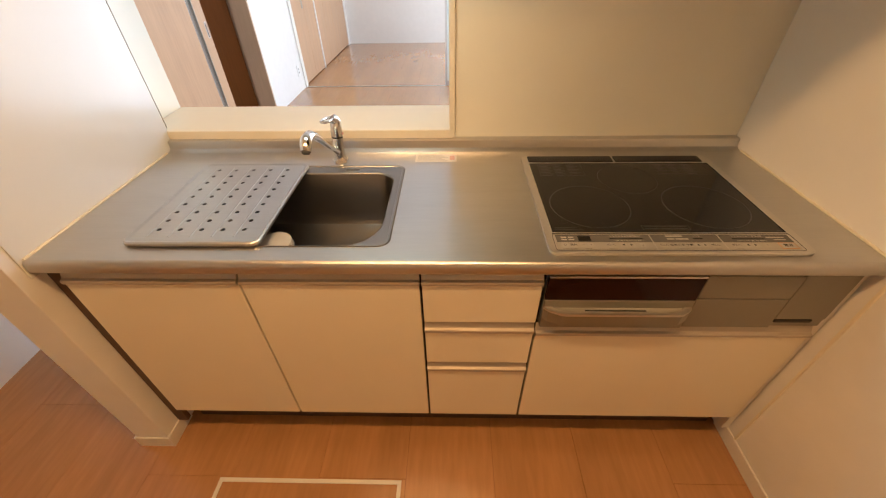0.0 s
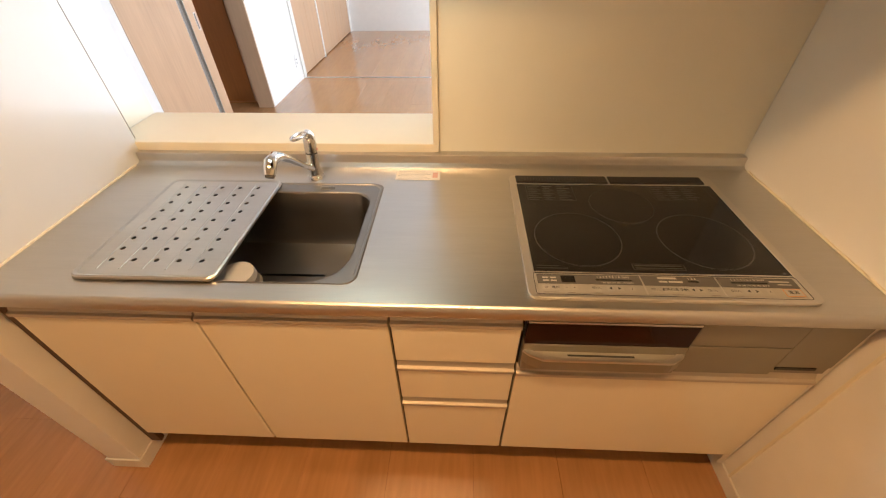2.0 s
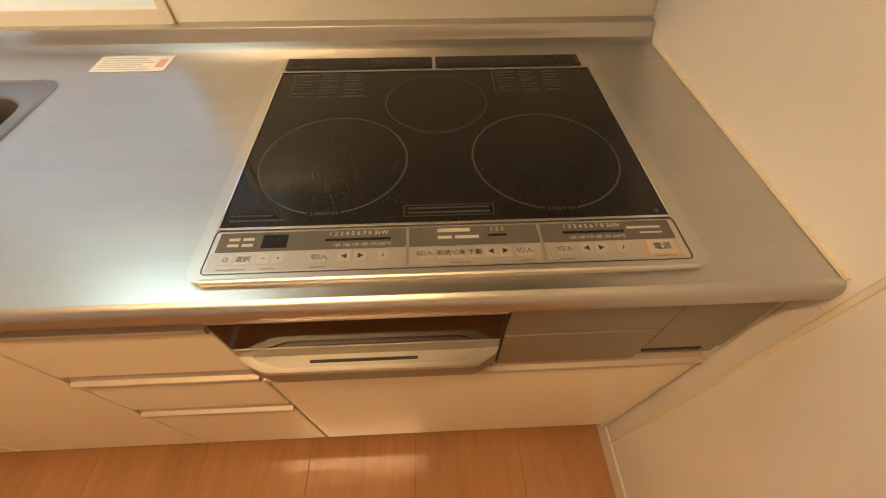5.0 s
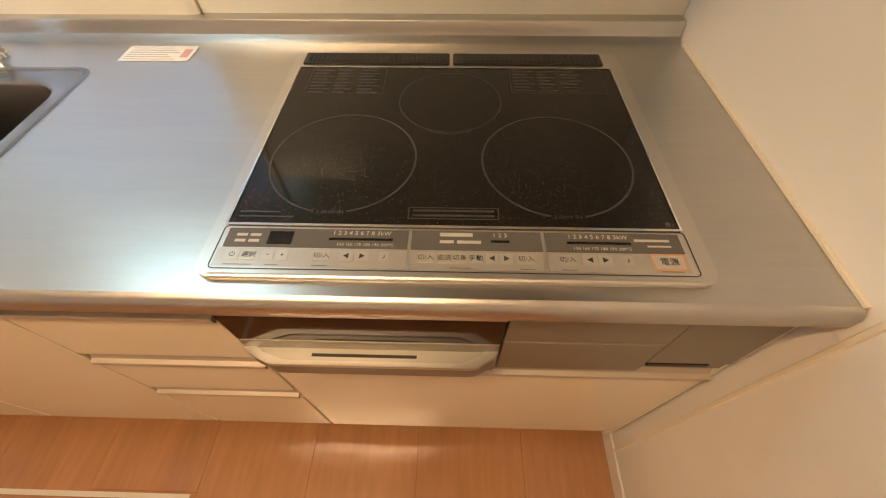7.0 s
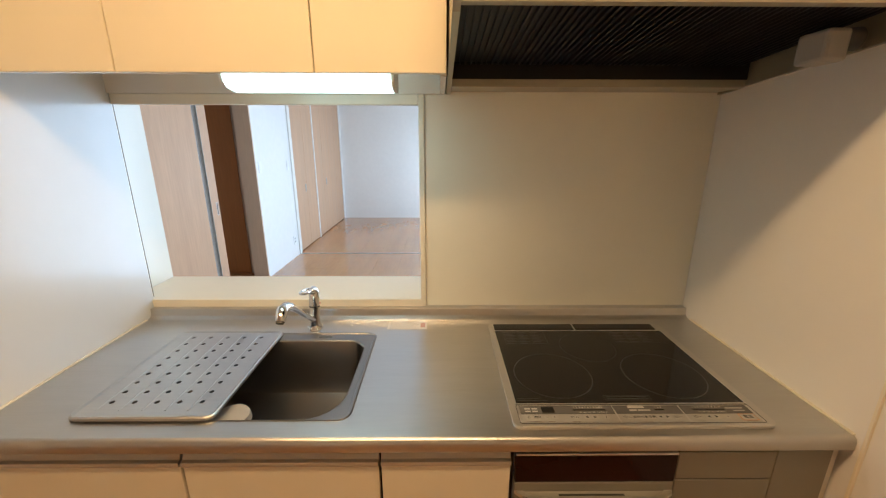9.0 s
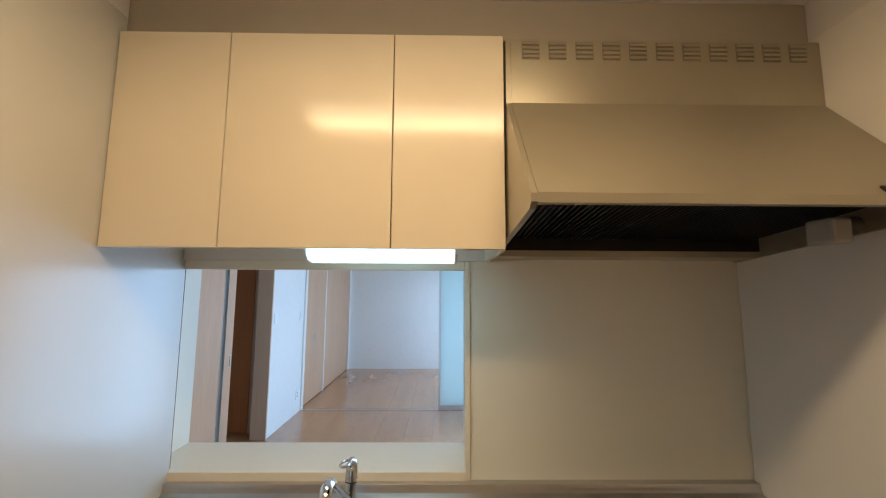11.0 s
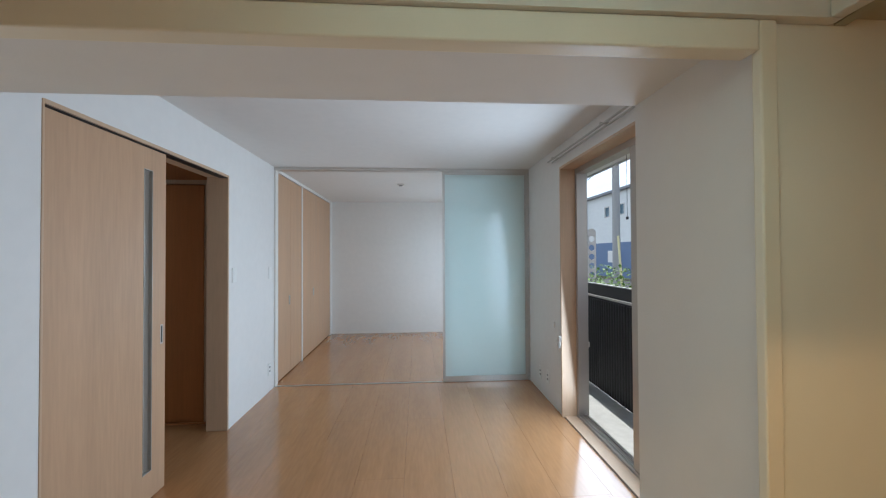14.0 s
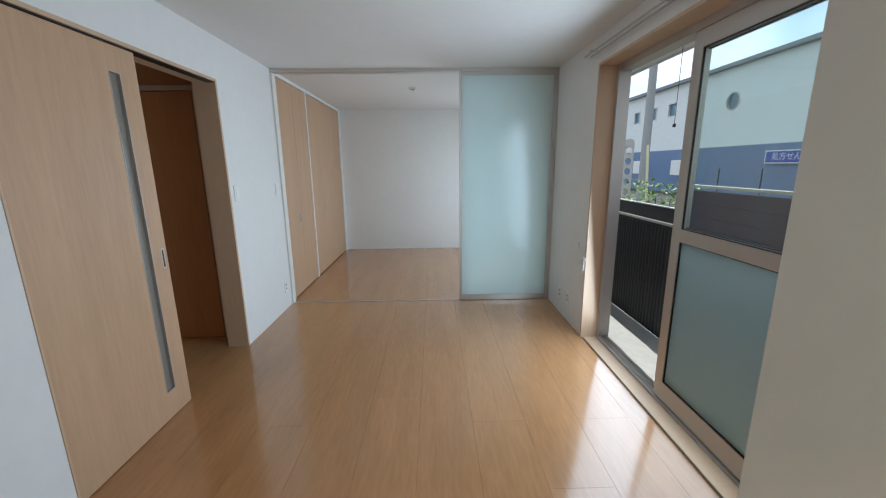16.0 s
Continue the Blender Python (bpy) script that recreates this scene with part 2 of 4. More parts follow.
def prism(outline, axis, w0, w1, holes=(), bm=None):
    """An outline in the two axes that are left, with holes, drawn out along axis from w0 to w1."""
    bm = bm or bmesh.new()
    edges = []
    for loop in (outline, *holes):
        vs = [bm.verts.new(place(axis, u, v, w0)) for u, v in loop]
        edges += [bm.edges.new((vs[i], vs[(i + 1) % len(vs)])) for i in range(len(vs))]
    normal = Vector(place(axis, 0, 0, 1))
    made = bmesh.ops.triangle_fill(bm, use_beauty=True, use_dissolve=False, edges=edges, normal=normal)
    faces = [g for g in made["geom"] if isinstance(g, bmesh.types.BMFace)]
    out = bmesh.ops.extrude_face_region(bm, geom=faces)
    vs = [g for g in out["geom"] if isinstance(g, bmesh.types.BMVert)]
    bmesh.ops.translate(bm, vec=normal * (w1 - w0), verts=vs)
    bmesh.ops.recalc_face_normals(bm, faces=bm.faces)
    return bm


def rect(u0, v0, u1, v1):
    return [(u0, v0), (u1, v0), (u1, v1), (u0, v1)]


def rrect(u0, v0, u1, v1, r, n=5):
    pts = []
    for cu, cv, a in ((u1 - r, v1 - r, 0), (u0 + r, v1 - r, 90), (u0 + r, v0 + r, 180), (u1 - r, v0 + r, 270)):
        for i in range(n + 1):
            t = radians(a + 90 * i / n)
            pts.append((cu + r * math.cos(t), cv + r * math.sin(t)))
    return pts


def circle(u, v, r, n=24):
    return [(u + r * math.cos(2 * math.pi * i / n), v + r * math.sin(2 * math.pi * i / n)) for i in range(n)]


def tube(points, r, n=10, cyclic=False, bm=None):
    """A round bar along points."""
    bm = bm or bmesh.new()
    pts = [Vector(p) for p in points]
    rings = []
    side = None
    for i, p in enumerate(pts):
        a = pts[i - 1] if (i or cyclic) else p
        b = pts[(i + 1) % len(pts)] if (i < len(pts) - 1 or cyclic) else p
        d = (b - a).normalized()
        if side is None:
            side = d.orthogonal().normalized()
        side = (side - d * side.dot(d)).normalized()
        up = d.cross(side)
        rr = r[i] if isinstance(r, (list, tuple)) else r
        rings.append([bm.verts.new(p + rr * (math.cos(2 * math.pi * k / n) * side + math.sin(2 * math.pi * k / n) * up)) for k in range(n)])
    last = len(rings) if cyclic else len(rings) - 1
    for i in range(last):
        q, s = rings[i], rings[(i + 1) % len(rings)]
        for k in range(n):
            bm.faces.new((q[k], q[(k + 1) % n], s[(k + 1) % n], s[k]))
    if not cyclic:
        bm.faces.new(rings[0][::-1])
        bm.faces.new(rings[-1])
    bmesh.ops.recalc_face_normals(bm, faces=bm.faces)
    return bm


def mesh_of(name, bm, material, origin, smooth=False):
    bmesh.ops.translate(bm, vec=-Vector(origin), verts=bm.verts)
    me = bpy.data.meshes.new(name)
    for f in bm.faces:
        f.smooth = smooth
    bm.to_mesh(me)
    bm.free()
    if smooth:
        me.set_sharp_from_angle(angle=radians(35))
    me.materials.append(material)
    return me


def where(ob):
    at = Vector((0, 0, 0))
    while ob:
        at += ob.location
        ob = ob.parent
    return at


def thing(name, at, label, category, group=""):
    e = new(name)
    e.location = at
    e.empty_display_size = 0.05
    return tagged(e, label, category, group)


def part(name, bm, material, parent, label="", smooth=False):
    """One mesh under a thing or a part; bm is in world places."""
    ob = new(name, mesh_of(name, bm, material, where(parent), smooth))
    ob.parent = parent
    return tagged(ob, label)


def solid(name, bm, material, label="", category="", kind="", smooth=False, group=""):
    lo = [min(v.co[i] for v in bm.verts) for i in range(3)]
    hi = [max(v.co[i] for v in bm.verts) for i in range(3)]
    at = ((lo[0] + hi[0]) / 2, (lo[1] + hi[1]) / 2, lo[2])
    ob = new(name, mesh_of(name, bm, material, at, smooth))
    ob.location = at
    return tagged(ob, label, category, group, kind)


def letters(name, text, size, at, turn, material, parent, label=""):
    """Flat raised writing, centred at a place; turn is an Euler in degrees."""
    cu = bpy.data.curves.new(name, "FONT")
    cu.body, cu.size, cu.align_x, cu.align_y, cu.extrude, cu.resolution_u = text, size, "CENTER", "CENTER", 0.0002, 2
    tmp = bpy.data.objects.new(name, cu)
    scene.collection.objects.link(tmp)
    bpy.context.view_layer.update()
    me = bpy.data.meshes.new_from_object(tmp.evaluated_get(bpy.context.evaluated_depsgraph_get()))
    bpy.data.objects.remove(tmp)
    me.transform(pose(*at, *turn))
    me.transform(Matrix.Translation(-where(parent)))
    me.materials.clear()
    me.materials.append(material)
    ob = new(name, me)
    ob.parent = parent
    return tagged(ob, label)


# ---- measures ----
XL, XR = -0.905, 1.832          # living room side walls
KL, KR = -0.038, 1.95          # kitchen side walls
YP, YE = 3.738, 6.437           # partition, far wall
ZC, ZK = 2.318, 2.372          # living and kitchen ceilings
WT = 0.237                    # thickness of the wall with the pass-through
OX0, OX1, OZ0, OZ1 = -0.131, 0.971, 0.912, 1.632
DY0, DY1, DZ = 1.25, 2.772, 2.023
WY0, WY1, WZ = 1.10, 2.812, 2.127
BY0, BY1 = 4.157, 6.017

# ---- structure ----
S = "structure"
solid("wall_between", prism(rect(-0.25, 0, KR + 0.05, ZK), "y", 0, WT, [rect(OX0, OZ0 - 0.04, OX1, OZ1)]), WALL, "white papered wall with a wide kitchen pass-through", kind=S)
left = prism([(-2.6, 0), (DY0, 0), (DY0, DZ), (DY1, DZ), (DY1, 0), (3.862, 0), (3.862, 2.286), (6.35, 2.286), (6.35, 0), (YE + 0.1, 0), (YE + 0.1, ZK), (-2.6, ZK)], "x", XL - 0.15, XL)
solid("wall_west", left, WALL, "white papered wall with a doorway and closet recess", kind=S)
solid("wall_east", prism(rect(WT, -0.12, YE + 0.1, ZK), "x", XR, XR + 0.118, [rect(WY0 - 0.001, 0, WY1 + 0.001, WZ + 0.001), rect(BY0 - 0.021, 0, BY1 + 0.021, WZ + 0.001)]), WALL, "white papered wall with two tall window openings", kind=S)
solid("wall_far", box(XL - 0.9, YE, -0.02, XR + 0.118, YE + 0.12, ZK), WALL, "white papered end wall of the bedroom", kind=S)
solid("wall_kitchen_side", box(-0.157, -0.68, 0, KL - 0.004, -0.001, ZK, 0.002), WALL, "white papered short wall beside the kitchen counter", kind=S)
solid("wall_kitchen_right", box(KR + 0.004, -2.6, 0, KR + 0.12, -0.001, ZK), WALL, "white papered wall beside the cooktop", kind=S)
solid("wall_behind", box(XL - 0.15, -2.72, 0, KR + 0.12, -2.6, ZK), WALL, "white papered kitchen back wall", kind=S)
solid("ceiling_kitchen", box(XL - 0.15, -2.72, ZK, KR + 0.12, WT, ZK + 0.1), CEIL, "plain white papered kitchen ceiling", kind=S)
solid("ceiling_living", box(XL - 0.15, WT, ZC, XR + 0.118, YE + 0.12, ZK + 0.1), CEIL, "plain white papered living room ceiling", kind=S)
solid("soffit", box(KL, -0.342, 2.242, KR, -0.002, ZK), SOFFIT_SHADE, "soffit between wall cabinets and ceiling, shade put into its beige", kind=S)
# panels of the kitchen
solid("wall_panel", prism(rect(OX1 + 0.009, 0.88, KR, 1.70), "y", -0.004, -0.0005), PANEL, "glossy cream fireproof wall panel behind the cooktop", kind=S)
solid("wall_panel_side", box(KL - 0.004, -0.65, 0.80, KL, -0.0045, 2.30, 0.001, 1), PANELDIM, "glossy white wall panel beside the sink, greyed for its dimmer light", kind=S)
solid("wall_panel_cooktop_side", box(KR, -0.655, 0.80, KR + 0.004, -0.0045, ZK - 0.12, 0.001, 1), PANELW, "glossy cream wall panel beside the cooktop", kind=S)
solid("trim_panel_edge", box(KR - 0.003, -0.663, 0.06, KR + 0.004, -0.656, ZK - 0.1, 0.001, 1), TRIM, "thin cream edge strip of the wall panel", kind=S)
solid("trim_panel_seam", box(KL, -0.0028, 0.92, KL + 0.0012, -0.001, 1.70), GAP, "thin dark seam between two wall panels", kind=S)
# lining of the pass-through
solid("sill", box(OX0, -0.012, OZ0 - 0.038, OX1 + 0.0015, WT + 0.012, OZ0, 0.003), TRIM, "smooth cream sill board of the pass-through", kind=S)
fr = thing("trim", (OX1, 0, OZ0), "", "")
tagged(fr, "cream painted casing round the pass-through", kind=S)
part("casing_side", box(OX1 - 0.012, -0.012, 0.884, OX1 + 0.007, 0.0, 1.6255, 0.002), TRIM, fr)
part("casing_head", box(KL + 0.002, -0.012, 1.593, OX1 - 0.0125, 0.012, 1.6255, 0.002), TRIM, fr)
part("jamb", box(OX0 - 0.02, 0.0, OZ0, OX0 + 0.002, WT + 0.004, OZ1, 0.001, 1), PANEL, fr)


def skirting(name, x0, y0, x1, y1):
    solid(name, box(x0, y0, 0.001, x1, y1, 0.06, 0.0015, 1), BASE, "low white plastic skirting board", kind=S)


skirting("baseboard", -0.163, -0.687, KL + 0.003, -0.681)
skirting("baseboard", -0.163, -0.681, -0.158, -0.001)
skirting("baseboard", KL - 0.003, -0.681, KL + 0.003, -0.57)
skirting("baseboard", KR - 0.004, -2.59, KR + 0.003, -0.57)

# doorway lining, sliding door, hall
jl = thing("door_frame", (XL, DY0, 0), "maple veneered lining of the doorway with a top track", "door frame")
tagged(jl, kind=S)
part("jamb", box(XL - 0.16, DY1 - 0.018, 0, XL + 0.004, DY1 + 0.002, DZ, 0.002), JAMBW, jl)
part("jamb", box(XL - 0.16, DY0 - 0.002, 0, XL + 0.004, DY0 + 0.008, DZ, 0.002), JAMBW, jl)
part("head", box(XL - 0.16, DY0 + 0.008, DZ - 0.018, XL + 0.004, DY1 - 0.018, DZ + 0.002, 0.002), JAMBW, jl)
part("track", box(XL - 0.06, DY0 + 0.008, DZ - 0.024, XL - 0.005, DY1 - 0.018, DZ - 0.0185), BLACK, jl)

sd = thing("sliding_door", (XL - 0.03, DY0 + 0.01, 0.006), "pale maple sliding door with a narrow frosted glass slit, half open", "door")
SY0, SY1 = DY0 + 0.012, 2.031
part("leaf", prism(rect(SY0, 0.006, SY1, DZ - 0.027), "x", XL - 0.052, XL - 0.014, [rect(1.846, 0.160, 1.918, 1.874)]), DOORW, sd)
part("slit_pane", box(XL - 0.036, 1.846, 0.160, XL - 0.030, 1.918, 1.874), SLIT, sd, "grey frosted glass slit")
part("slit_frame", prism(rect(1.8465, 0.1605, 1.9175, 1.8735), "x", XL - 0.030, XL - 0.0125, [rect(1.8505, 0.1645, 1.9135, 1.8695)]), SILVER, sd)
part("handle", prism(rect(1.987, 0.862, 2.010, 0.975), "x", XL - 0.014, XL - 0.0125, [rect(1.992, 0.869, 2.005, 0.968)]), ALU, sd, "recessed satin metal pull")
part("handle_cup", box(XL - 0.0139, 1.992, 0.869, XL - 0.0134, 2.005, 0.968), DARKP, sd)

hall_y = 2.943
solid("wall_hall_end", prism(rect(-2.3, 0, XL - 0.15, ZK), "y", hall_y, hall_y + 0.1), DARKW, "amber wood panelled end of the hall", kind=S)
solid("wall_hall_far", box(-2.4, 0.9, 0, -2.3, hall_y, ZK), WALL, "white papered hall wall", kind=S)
solid("wall_hall_near", box(-2.3, 0.8, 0, XL - 0.15, 0.9, ZK), WALL, "white papered hall wall", kind=S)
solid("ceiling_hall", box(-2.4, 0.8, ZC, XL - 0.15, hall_y + 0.1, ZC + 0.1), CEIL, "white hall ceiling", kind=S)
hd = thing("hall_door", (-1.3, hall_y, 0.0), "closed amber wood hall door in brown shade", "door")
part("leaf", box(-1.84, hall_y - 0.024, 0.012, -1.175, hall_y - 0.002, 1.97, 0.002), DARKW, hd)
part("head_casing", box(-1.88, hall_y - 0.03, 1.98, -1.14, hall_y - 0.002, 2.015, 0.002), JAMBW, hd)
part("side_casing", box(-1.167, hall_y - 0.03, 0.0, -1.14, hall_y - 0.002, 1.978, 0.002), JAMBW, hd)
part("threshold", box(-1.88, hall_y - 0.05, 0.001, -1.14, hall_y - 0.031, 0.012), DARKW, hd)

# partition: top rail, floor track, frosted panels
pr = thing("partition", (XR, YP, 0), "aluminium framed sliding partition with frosted glass, half open", "partition")
part("top_rail", box(XL + 0.001, YP, ZC - 0.032, XR - 0.001, YP + 0.09, ZC - 0.001, 0.002), ALU, pr)
part("side_post", box(XR - 0.022, YP, 0.002, XR - 0.001, YP + 0.09, ZC - 0.033, 0.002), ALU, pr)
part("side_post", box(XL + 0.001, YP, 0.002, XL + 0.018, YP + 0.06, ZC - 0.033, 0.002), BASE, pr)
solid("floor_track", box(XL + 0.02, YP + 0.015, 0.0005, XR - 0.024, YP + 0.045, 0.005, 0.001, 1), ALU, "flat aluminium floor track of the partition", kind=S)


def glass_door(y, x0, x1, z0, z1):
    d = thing("partition_panel", (x0, y, z0), "tall frosted glass sliding panel in a slim aluminium frame", "sliding door", "panels of the sliding partition")
    part("frame", prism(rect(x0, z0, x1, z1), "y", y, y + 0.03, [rect(x0 + 0.024, z0 + 0.055, x1 - 0.024, z1 - 0.03)]), ALU, d)
    part("pane", box(x0 + 0.02, y + 0.012, z0 + 0.05, x1 - 0.02, y + 0.018, z1 - 0.026), FROSTP, d)


glass_door(YP + 0.008, 0.876, XR - 0.024, 0.008, ZC - 0.034)
glass_door(YP + 0.048, 0.885, XR - 0.030, 0.008, ZC - 0.034)

# closets in the bedroom wall
for k, (a, b) in enumerate(((3.872, 4.724), (4.758, 6.34))):
    c = thing("closet_door", (XL - 0.01, a, 0.01), "pale maple folding closet doors, closed", "closet door", "closet doors along the bedroom wall")
    cuts = (a, 5.1535, 5.549, 5.9445, b) if k else (a, 4.298, b)
    for p, q in zip(cuts, cuts[1:]):
        part("leaf", box(XL - 0.035, p + 0.002, 0.012, XL - 0.008, q - 0.002, 2.278, 0.0015, 1), DOORW, c)
    for m in (5.29,) if k else (4.245,):
        for s in (-0.013, 0.013):
            part("handle", box(XL - 0.008, m + s - 0.006, 0.80, XL - 0.001, m + s + 0.006, 0.91, 0.002, 1), SILVER, c, "slim satin metal pull")
solid("wall_closet_post", box(XL - 0.06, 4.726, 0, XL + 0.001, 4.756, 2.286), WALL, "white post between the closets", kind=S)
solid("wall_closet_back", box(XL - 0.8, 3.6, 0, XL - 0.7, YE, ZK), WALL, "plain closet back wall", kind=S)

# ---- windows ----
def window(y0, y1, z1, name):
    """A tall sliding window: wooden casing, outer metal frame, both sashes pushed to the near half."""
    w = thing(name, (XR, y0, 0), "tall aluminium sliding window in maple casing, far half open", "window")
    tagged(w, kind=S)
    x = 1.950
    cas = part("window_casing", box(XR - 0.01, y0, 0.0, x + 0.01, y0 + 0.02, z1, 0.002), JAMBW, w)
    part("window_casing", box(XR - 0.01, y1 - 0.02, 0.0, x + 0.01, y1, z1, 0.002), JAMBW, w)
    part("window_casing", box(XR - 0.01, y0 + 0.02, z1 - 0.02, x + 0.01, y1 - 0.02, z1, 0.002), JAMBW, w)
    part("window_sill", box(XR + 0.012, y0 + 0.02, -0.02, x - 0.005, y1 - 0.02, 0.006, 0.002), JAMBW, w, "pale maple floor sill")
    a, b, t = y0 + 0.02, y1 - 0.02, z1 - 0.02
    part("window_frame", prism(rect(a, -0.06, b, t), "x", x, x + 0.09, [rect(a + 0.035, 0.02, b - 0.035, t - 0.045)]), SASH, w)
    part("frame_track", box(x + 0.02, a + 0.035, 0.0205, x + 0.026, b - 0.035, 0.03), ALU, w)
    part("frame_track", box(x + 0.058, a + 0.035, 0.0205, x + 0.064, b - 0.035, 0.03), ALU, w)
    mid = (a + b) / 2
    for sx, sy in ((x + 0.008, mid), (x + 0.047, mid + 0.036)):
        p0, p1 = a + 0.036, sy
        s = part("sash", prism(rect(p0, 0.031, p1, t - 0.047), "x", sx, sx + 0.03, [rect(p0 + 0.045, 0.140, p1 - 0.072, 0.992), rect(p0 + 0.045, 1.062, p1 - 0.072, t - 0.132)]), SASH, w, "champagne aluminium sash with a middle rail")
        g = part("pane", box(sx + 0.013, p0 + 0.04, 1.057, sx + 0.017, p1 - 0.067, t - 0.127), GLASS, s, "tinted clear glass")
        g.visible_shadow = False
        part("pane", box(sx + 0.013, p0 + 0.04, 0.135, sx + 0.017, p1 - 0.067, 0.997), FROST, s, "frosted lower glass")
        part("gasket", prism(rect(p0 + 0.0425, 0.1375, p1 - 0.0695, 0.9945), "x", sx + 0.004, sx + 0.0125, [rect(p0 + 0.05, 0.145, p1 - 0.077, 0.987)]), BLACK, s)
        part("gasket", prism(rect(p0 + 0.0425, 1.0595, p1 - 0.0695, t - 0.1295), "x", sx + 0.004, sx + 0.0125, [rect(p0 + 0.05, 1.067, p1 - 0.077, t - 0.137)]), BLACK, s)
    return w


window(WY0, WY1, WZ, "window_1")
window(BY0 - 0.02, BY1 + 0.02, WZ, "window_2")
solid("floor_slot", box(XR + 0.004, WY0 + 0.021, -0.004, XR + 0.0115, WY1 - 0.021, 0.0012), GAP, "dark joint between the floor boards and the window sill", kind=S)

# ---- kitchen: base units ----
FY, FT = -0.63, 0.018       # plane of the fronts, their thickness


def carcass(name, x0, x1, label, z1=0.80):
    u = thing(name, ((x0 + x1) / 2, -0.30, 0.0), label, "kitchen cabinet", "base cabinets under the worktop")
    part("carcass", box(x0 + 0.001, FY + FT + 0.002, 0.15, x1 - 0.001, -0.03, z1, 0.001, 1), GAP_SHADE, u)
    # The plinth's dark brown is the shadow under the fronts.
    part("plinth", box(x0 + 0.001, -0.565, 0.001, x1 - 0.001, -0.55, 0.149), GAP, u, "recessed plinth, toe-kick shadow in its dark colour")
    return u


def front(name, u, x0, x1, z0, z1, label=""):
    f = part(name, box(x0 + 0.003, FY, z0, x1 - 0.003, FY + FT, z1 - 0.035, 0.002), CAB, u, label)
    hook = [(FY + 0.015, z1), (FY + 0.012, z1), (FY + 0.003, z1 - 0.020), (FY - 0.0045, z1 - 0.0225), (FY - 0.0055, z1 - 0.0245), (FY - 0.0055, z1 - 0.0315),
            (FY - 0.004, z1 - 0.0345), (FY + FT, z1 - 0.0345), (FY + FT, z1 - 0.030), (FY + 0.015, z1 - 0.020)]
    part("pull_rail", prism(hook, "x", x0 + 0.0027, x1 - 0.0027), RAIL, f, "full-width aluminium finger pull")
    return f


u = carcass("sink_cabinet", 0.0, 0.893, "glossy cream sink cabinet with two doors under the worktop", 0.64)
front("door", u, 0.0, 0.445, 0.152, 0.803)
front("door", u, 0.445, 0.893, 0.152, 0.803)
u = carcass("drawer_cabinet", 0.893, 1.193, "glossy cream cabinet with three drawers under the worktop", 0.80)
front("drawer", u, 0.893, 1.193, 0.631, 0.803)
front("drawer", u, 0.893, 1.193, 0.452, 0.625)
front("drawer", u, 0.893, 1.193, 0.152, 0.446)
u = carcass("cooktop_cabinet", 1.193, 1.925, "glossy cream cabinet with one wide drawer under the grill", 0.80)
front("drawer", u, 1.193, 1.925, 0.152, 0.617)
part("filler", box(1.796, FY, 0.650, 1.9235, FY + FT, 0.803, 0.0015, 1), DULL, u, "dull silver filler panel")
part("filler_slot", box(1.796, FY + 0.004, 0.622, 1.9235, FY + FT, 0.6495), DULL, u)
# Shade inside the slot, set in as a black strip.
part("slot_shadow_gap", box(1.800, FY - 0.001, 0.640, 1.892, FY + 0.0035, 0.6485), BLACK, u, "black strip as the shade in the slot under the filler panel")
u2 = thing("filler_strip", (1.937, -0.6, 0.0), "narrow filler strip between cabinet and wall", "filler panel")
# Cream on the cooktop side.
part("strip", box(1.9255, FY + 0.012, 0.06, KR - 0.001, FY + 0.03, 0.803), CABIN, u2)
u2 = thing("filler_strip", (-0.01, -0.6, 0.0), "narrow filler strip between cabinet and wall", "filler panel")
# Dark strip added where only shade fills the gap beside the sink cabinet.
part("strip", box(KL + 0.001, FY + 0.012, 0.06, -0.001, FY + 0.03, 0.803), GAP, u2)

# grill of the cooktop
g = thing("grill", (1.50, FY, 0.619), "built-in fish grill with dark glass and silver front", "grill")
part("body", box(1.200, FY + 0.006, 0.621, 1.795, FY + 0.3, 0.803), SILVER, g)
gd = part("grill_door", box(1.200, FY - 0.008, 0.622, 1.566, FY + 0.005, 0.7235, 0.003), DULL, g, "dull silver grill door")
part("grill_window", box(1.200, FY - 0.007, 0.7245, 1.566, FY + 0.005, 0.798, 0.002), REDG, g, "dark red-black grill window")
part("window_trim", box(1.200, FY - 0.008, 0.7985, 1.566, FY + 0.005, 0.8035, 0.001, 1), ALU, g, "thin bright strip above the window")


def bulge(inset, out):
    x0, x1, y = 1.199 + inset, 1.566 - inset, FY - 0.0075
    return [(x0, y), (x0 + 0.012, y - out * 0.45), (x0 + 0.042, y - out * 0.96), (x0 + 0.052, y - out), (x1 - 0.042, y - out), (x1 - 0.032, y - out * 0.96), (x1 - 0.006, y - out * 0.35), (x1, y)]


hb = part("handle", prism(bulge(0.0, 0.024), "z", 0.660, 0.694), DULL, g, "wide bent dull silver handle")
part("handle_rim", prism(bulge(0.0, 0.026), "z", 0.6945, 0.702, [bulge(0.020, 0.019)]), ALU, hb, "raised bright rim of the handle")
part("handle_plate", prism(bulge(0.021, 0.0185), "z", 0.6945, 0.699), SILVER, hb, "recessed silver plate")
part("handle_groove", box(1.300, FY - 0.020, 0.6991, 1.450, FY - 0.0155, 0.6998), DARKP, hb, "dark slot")
part("side_panel", box(1.570, FY - 0.003, 0.728, 1.793, FY + 0.005, 0.802, 0.0015, 1), DULL, g, "dull silver control flap")
part("side_panel", box(1.570, FY - 0.003, 0.622, 1.793, FY + 0.005, 0.725, 0.0015, 1), DULL, g)

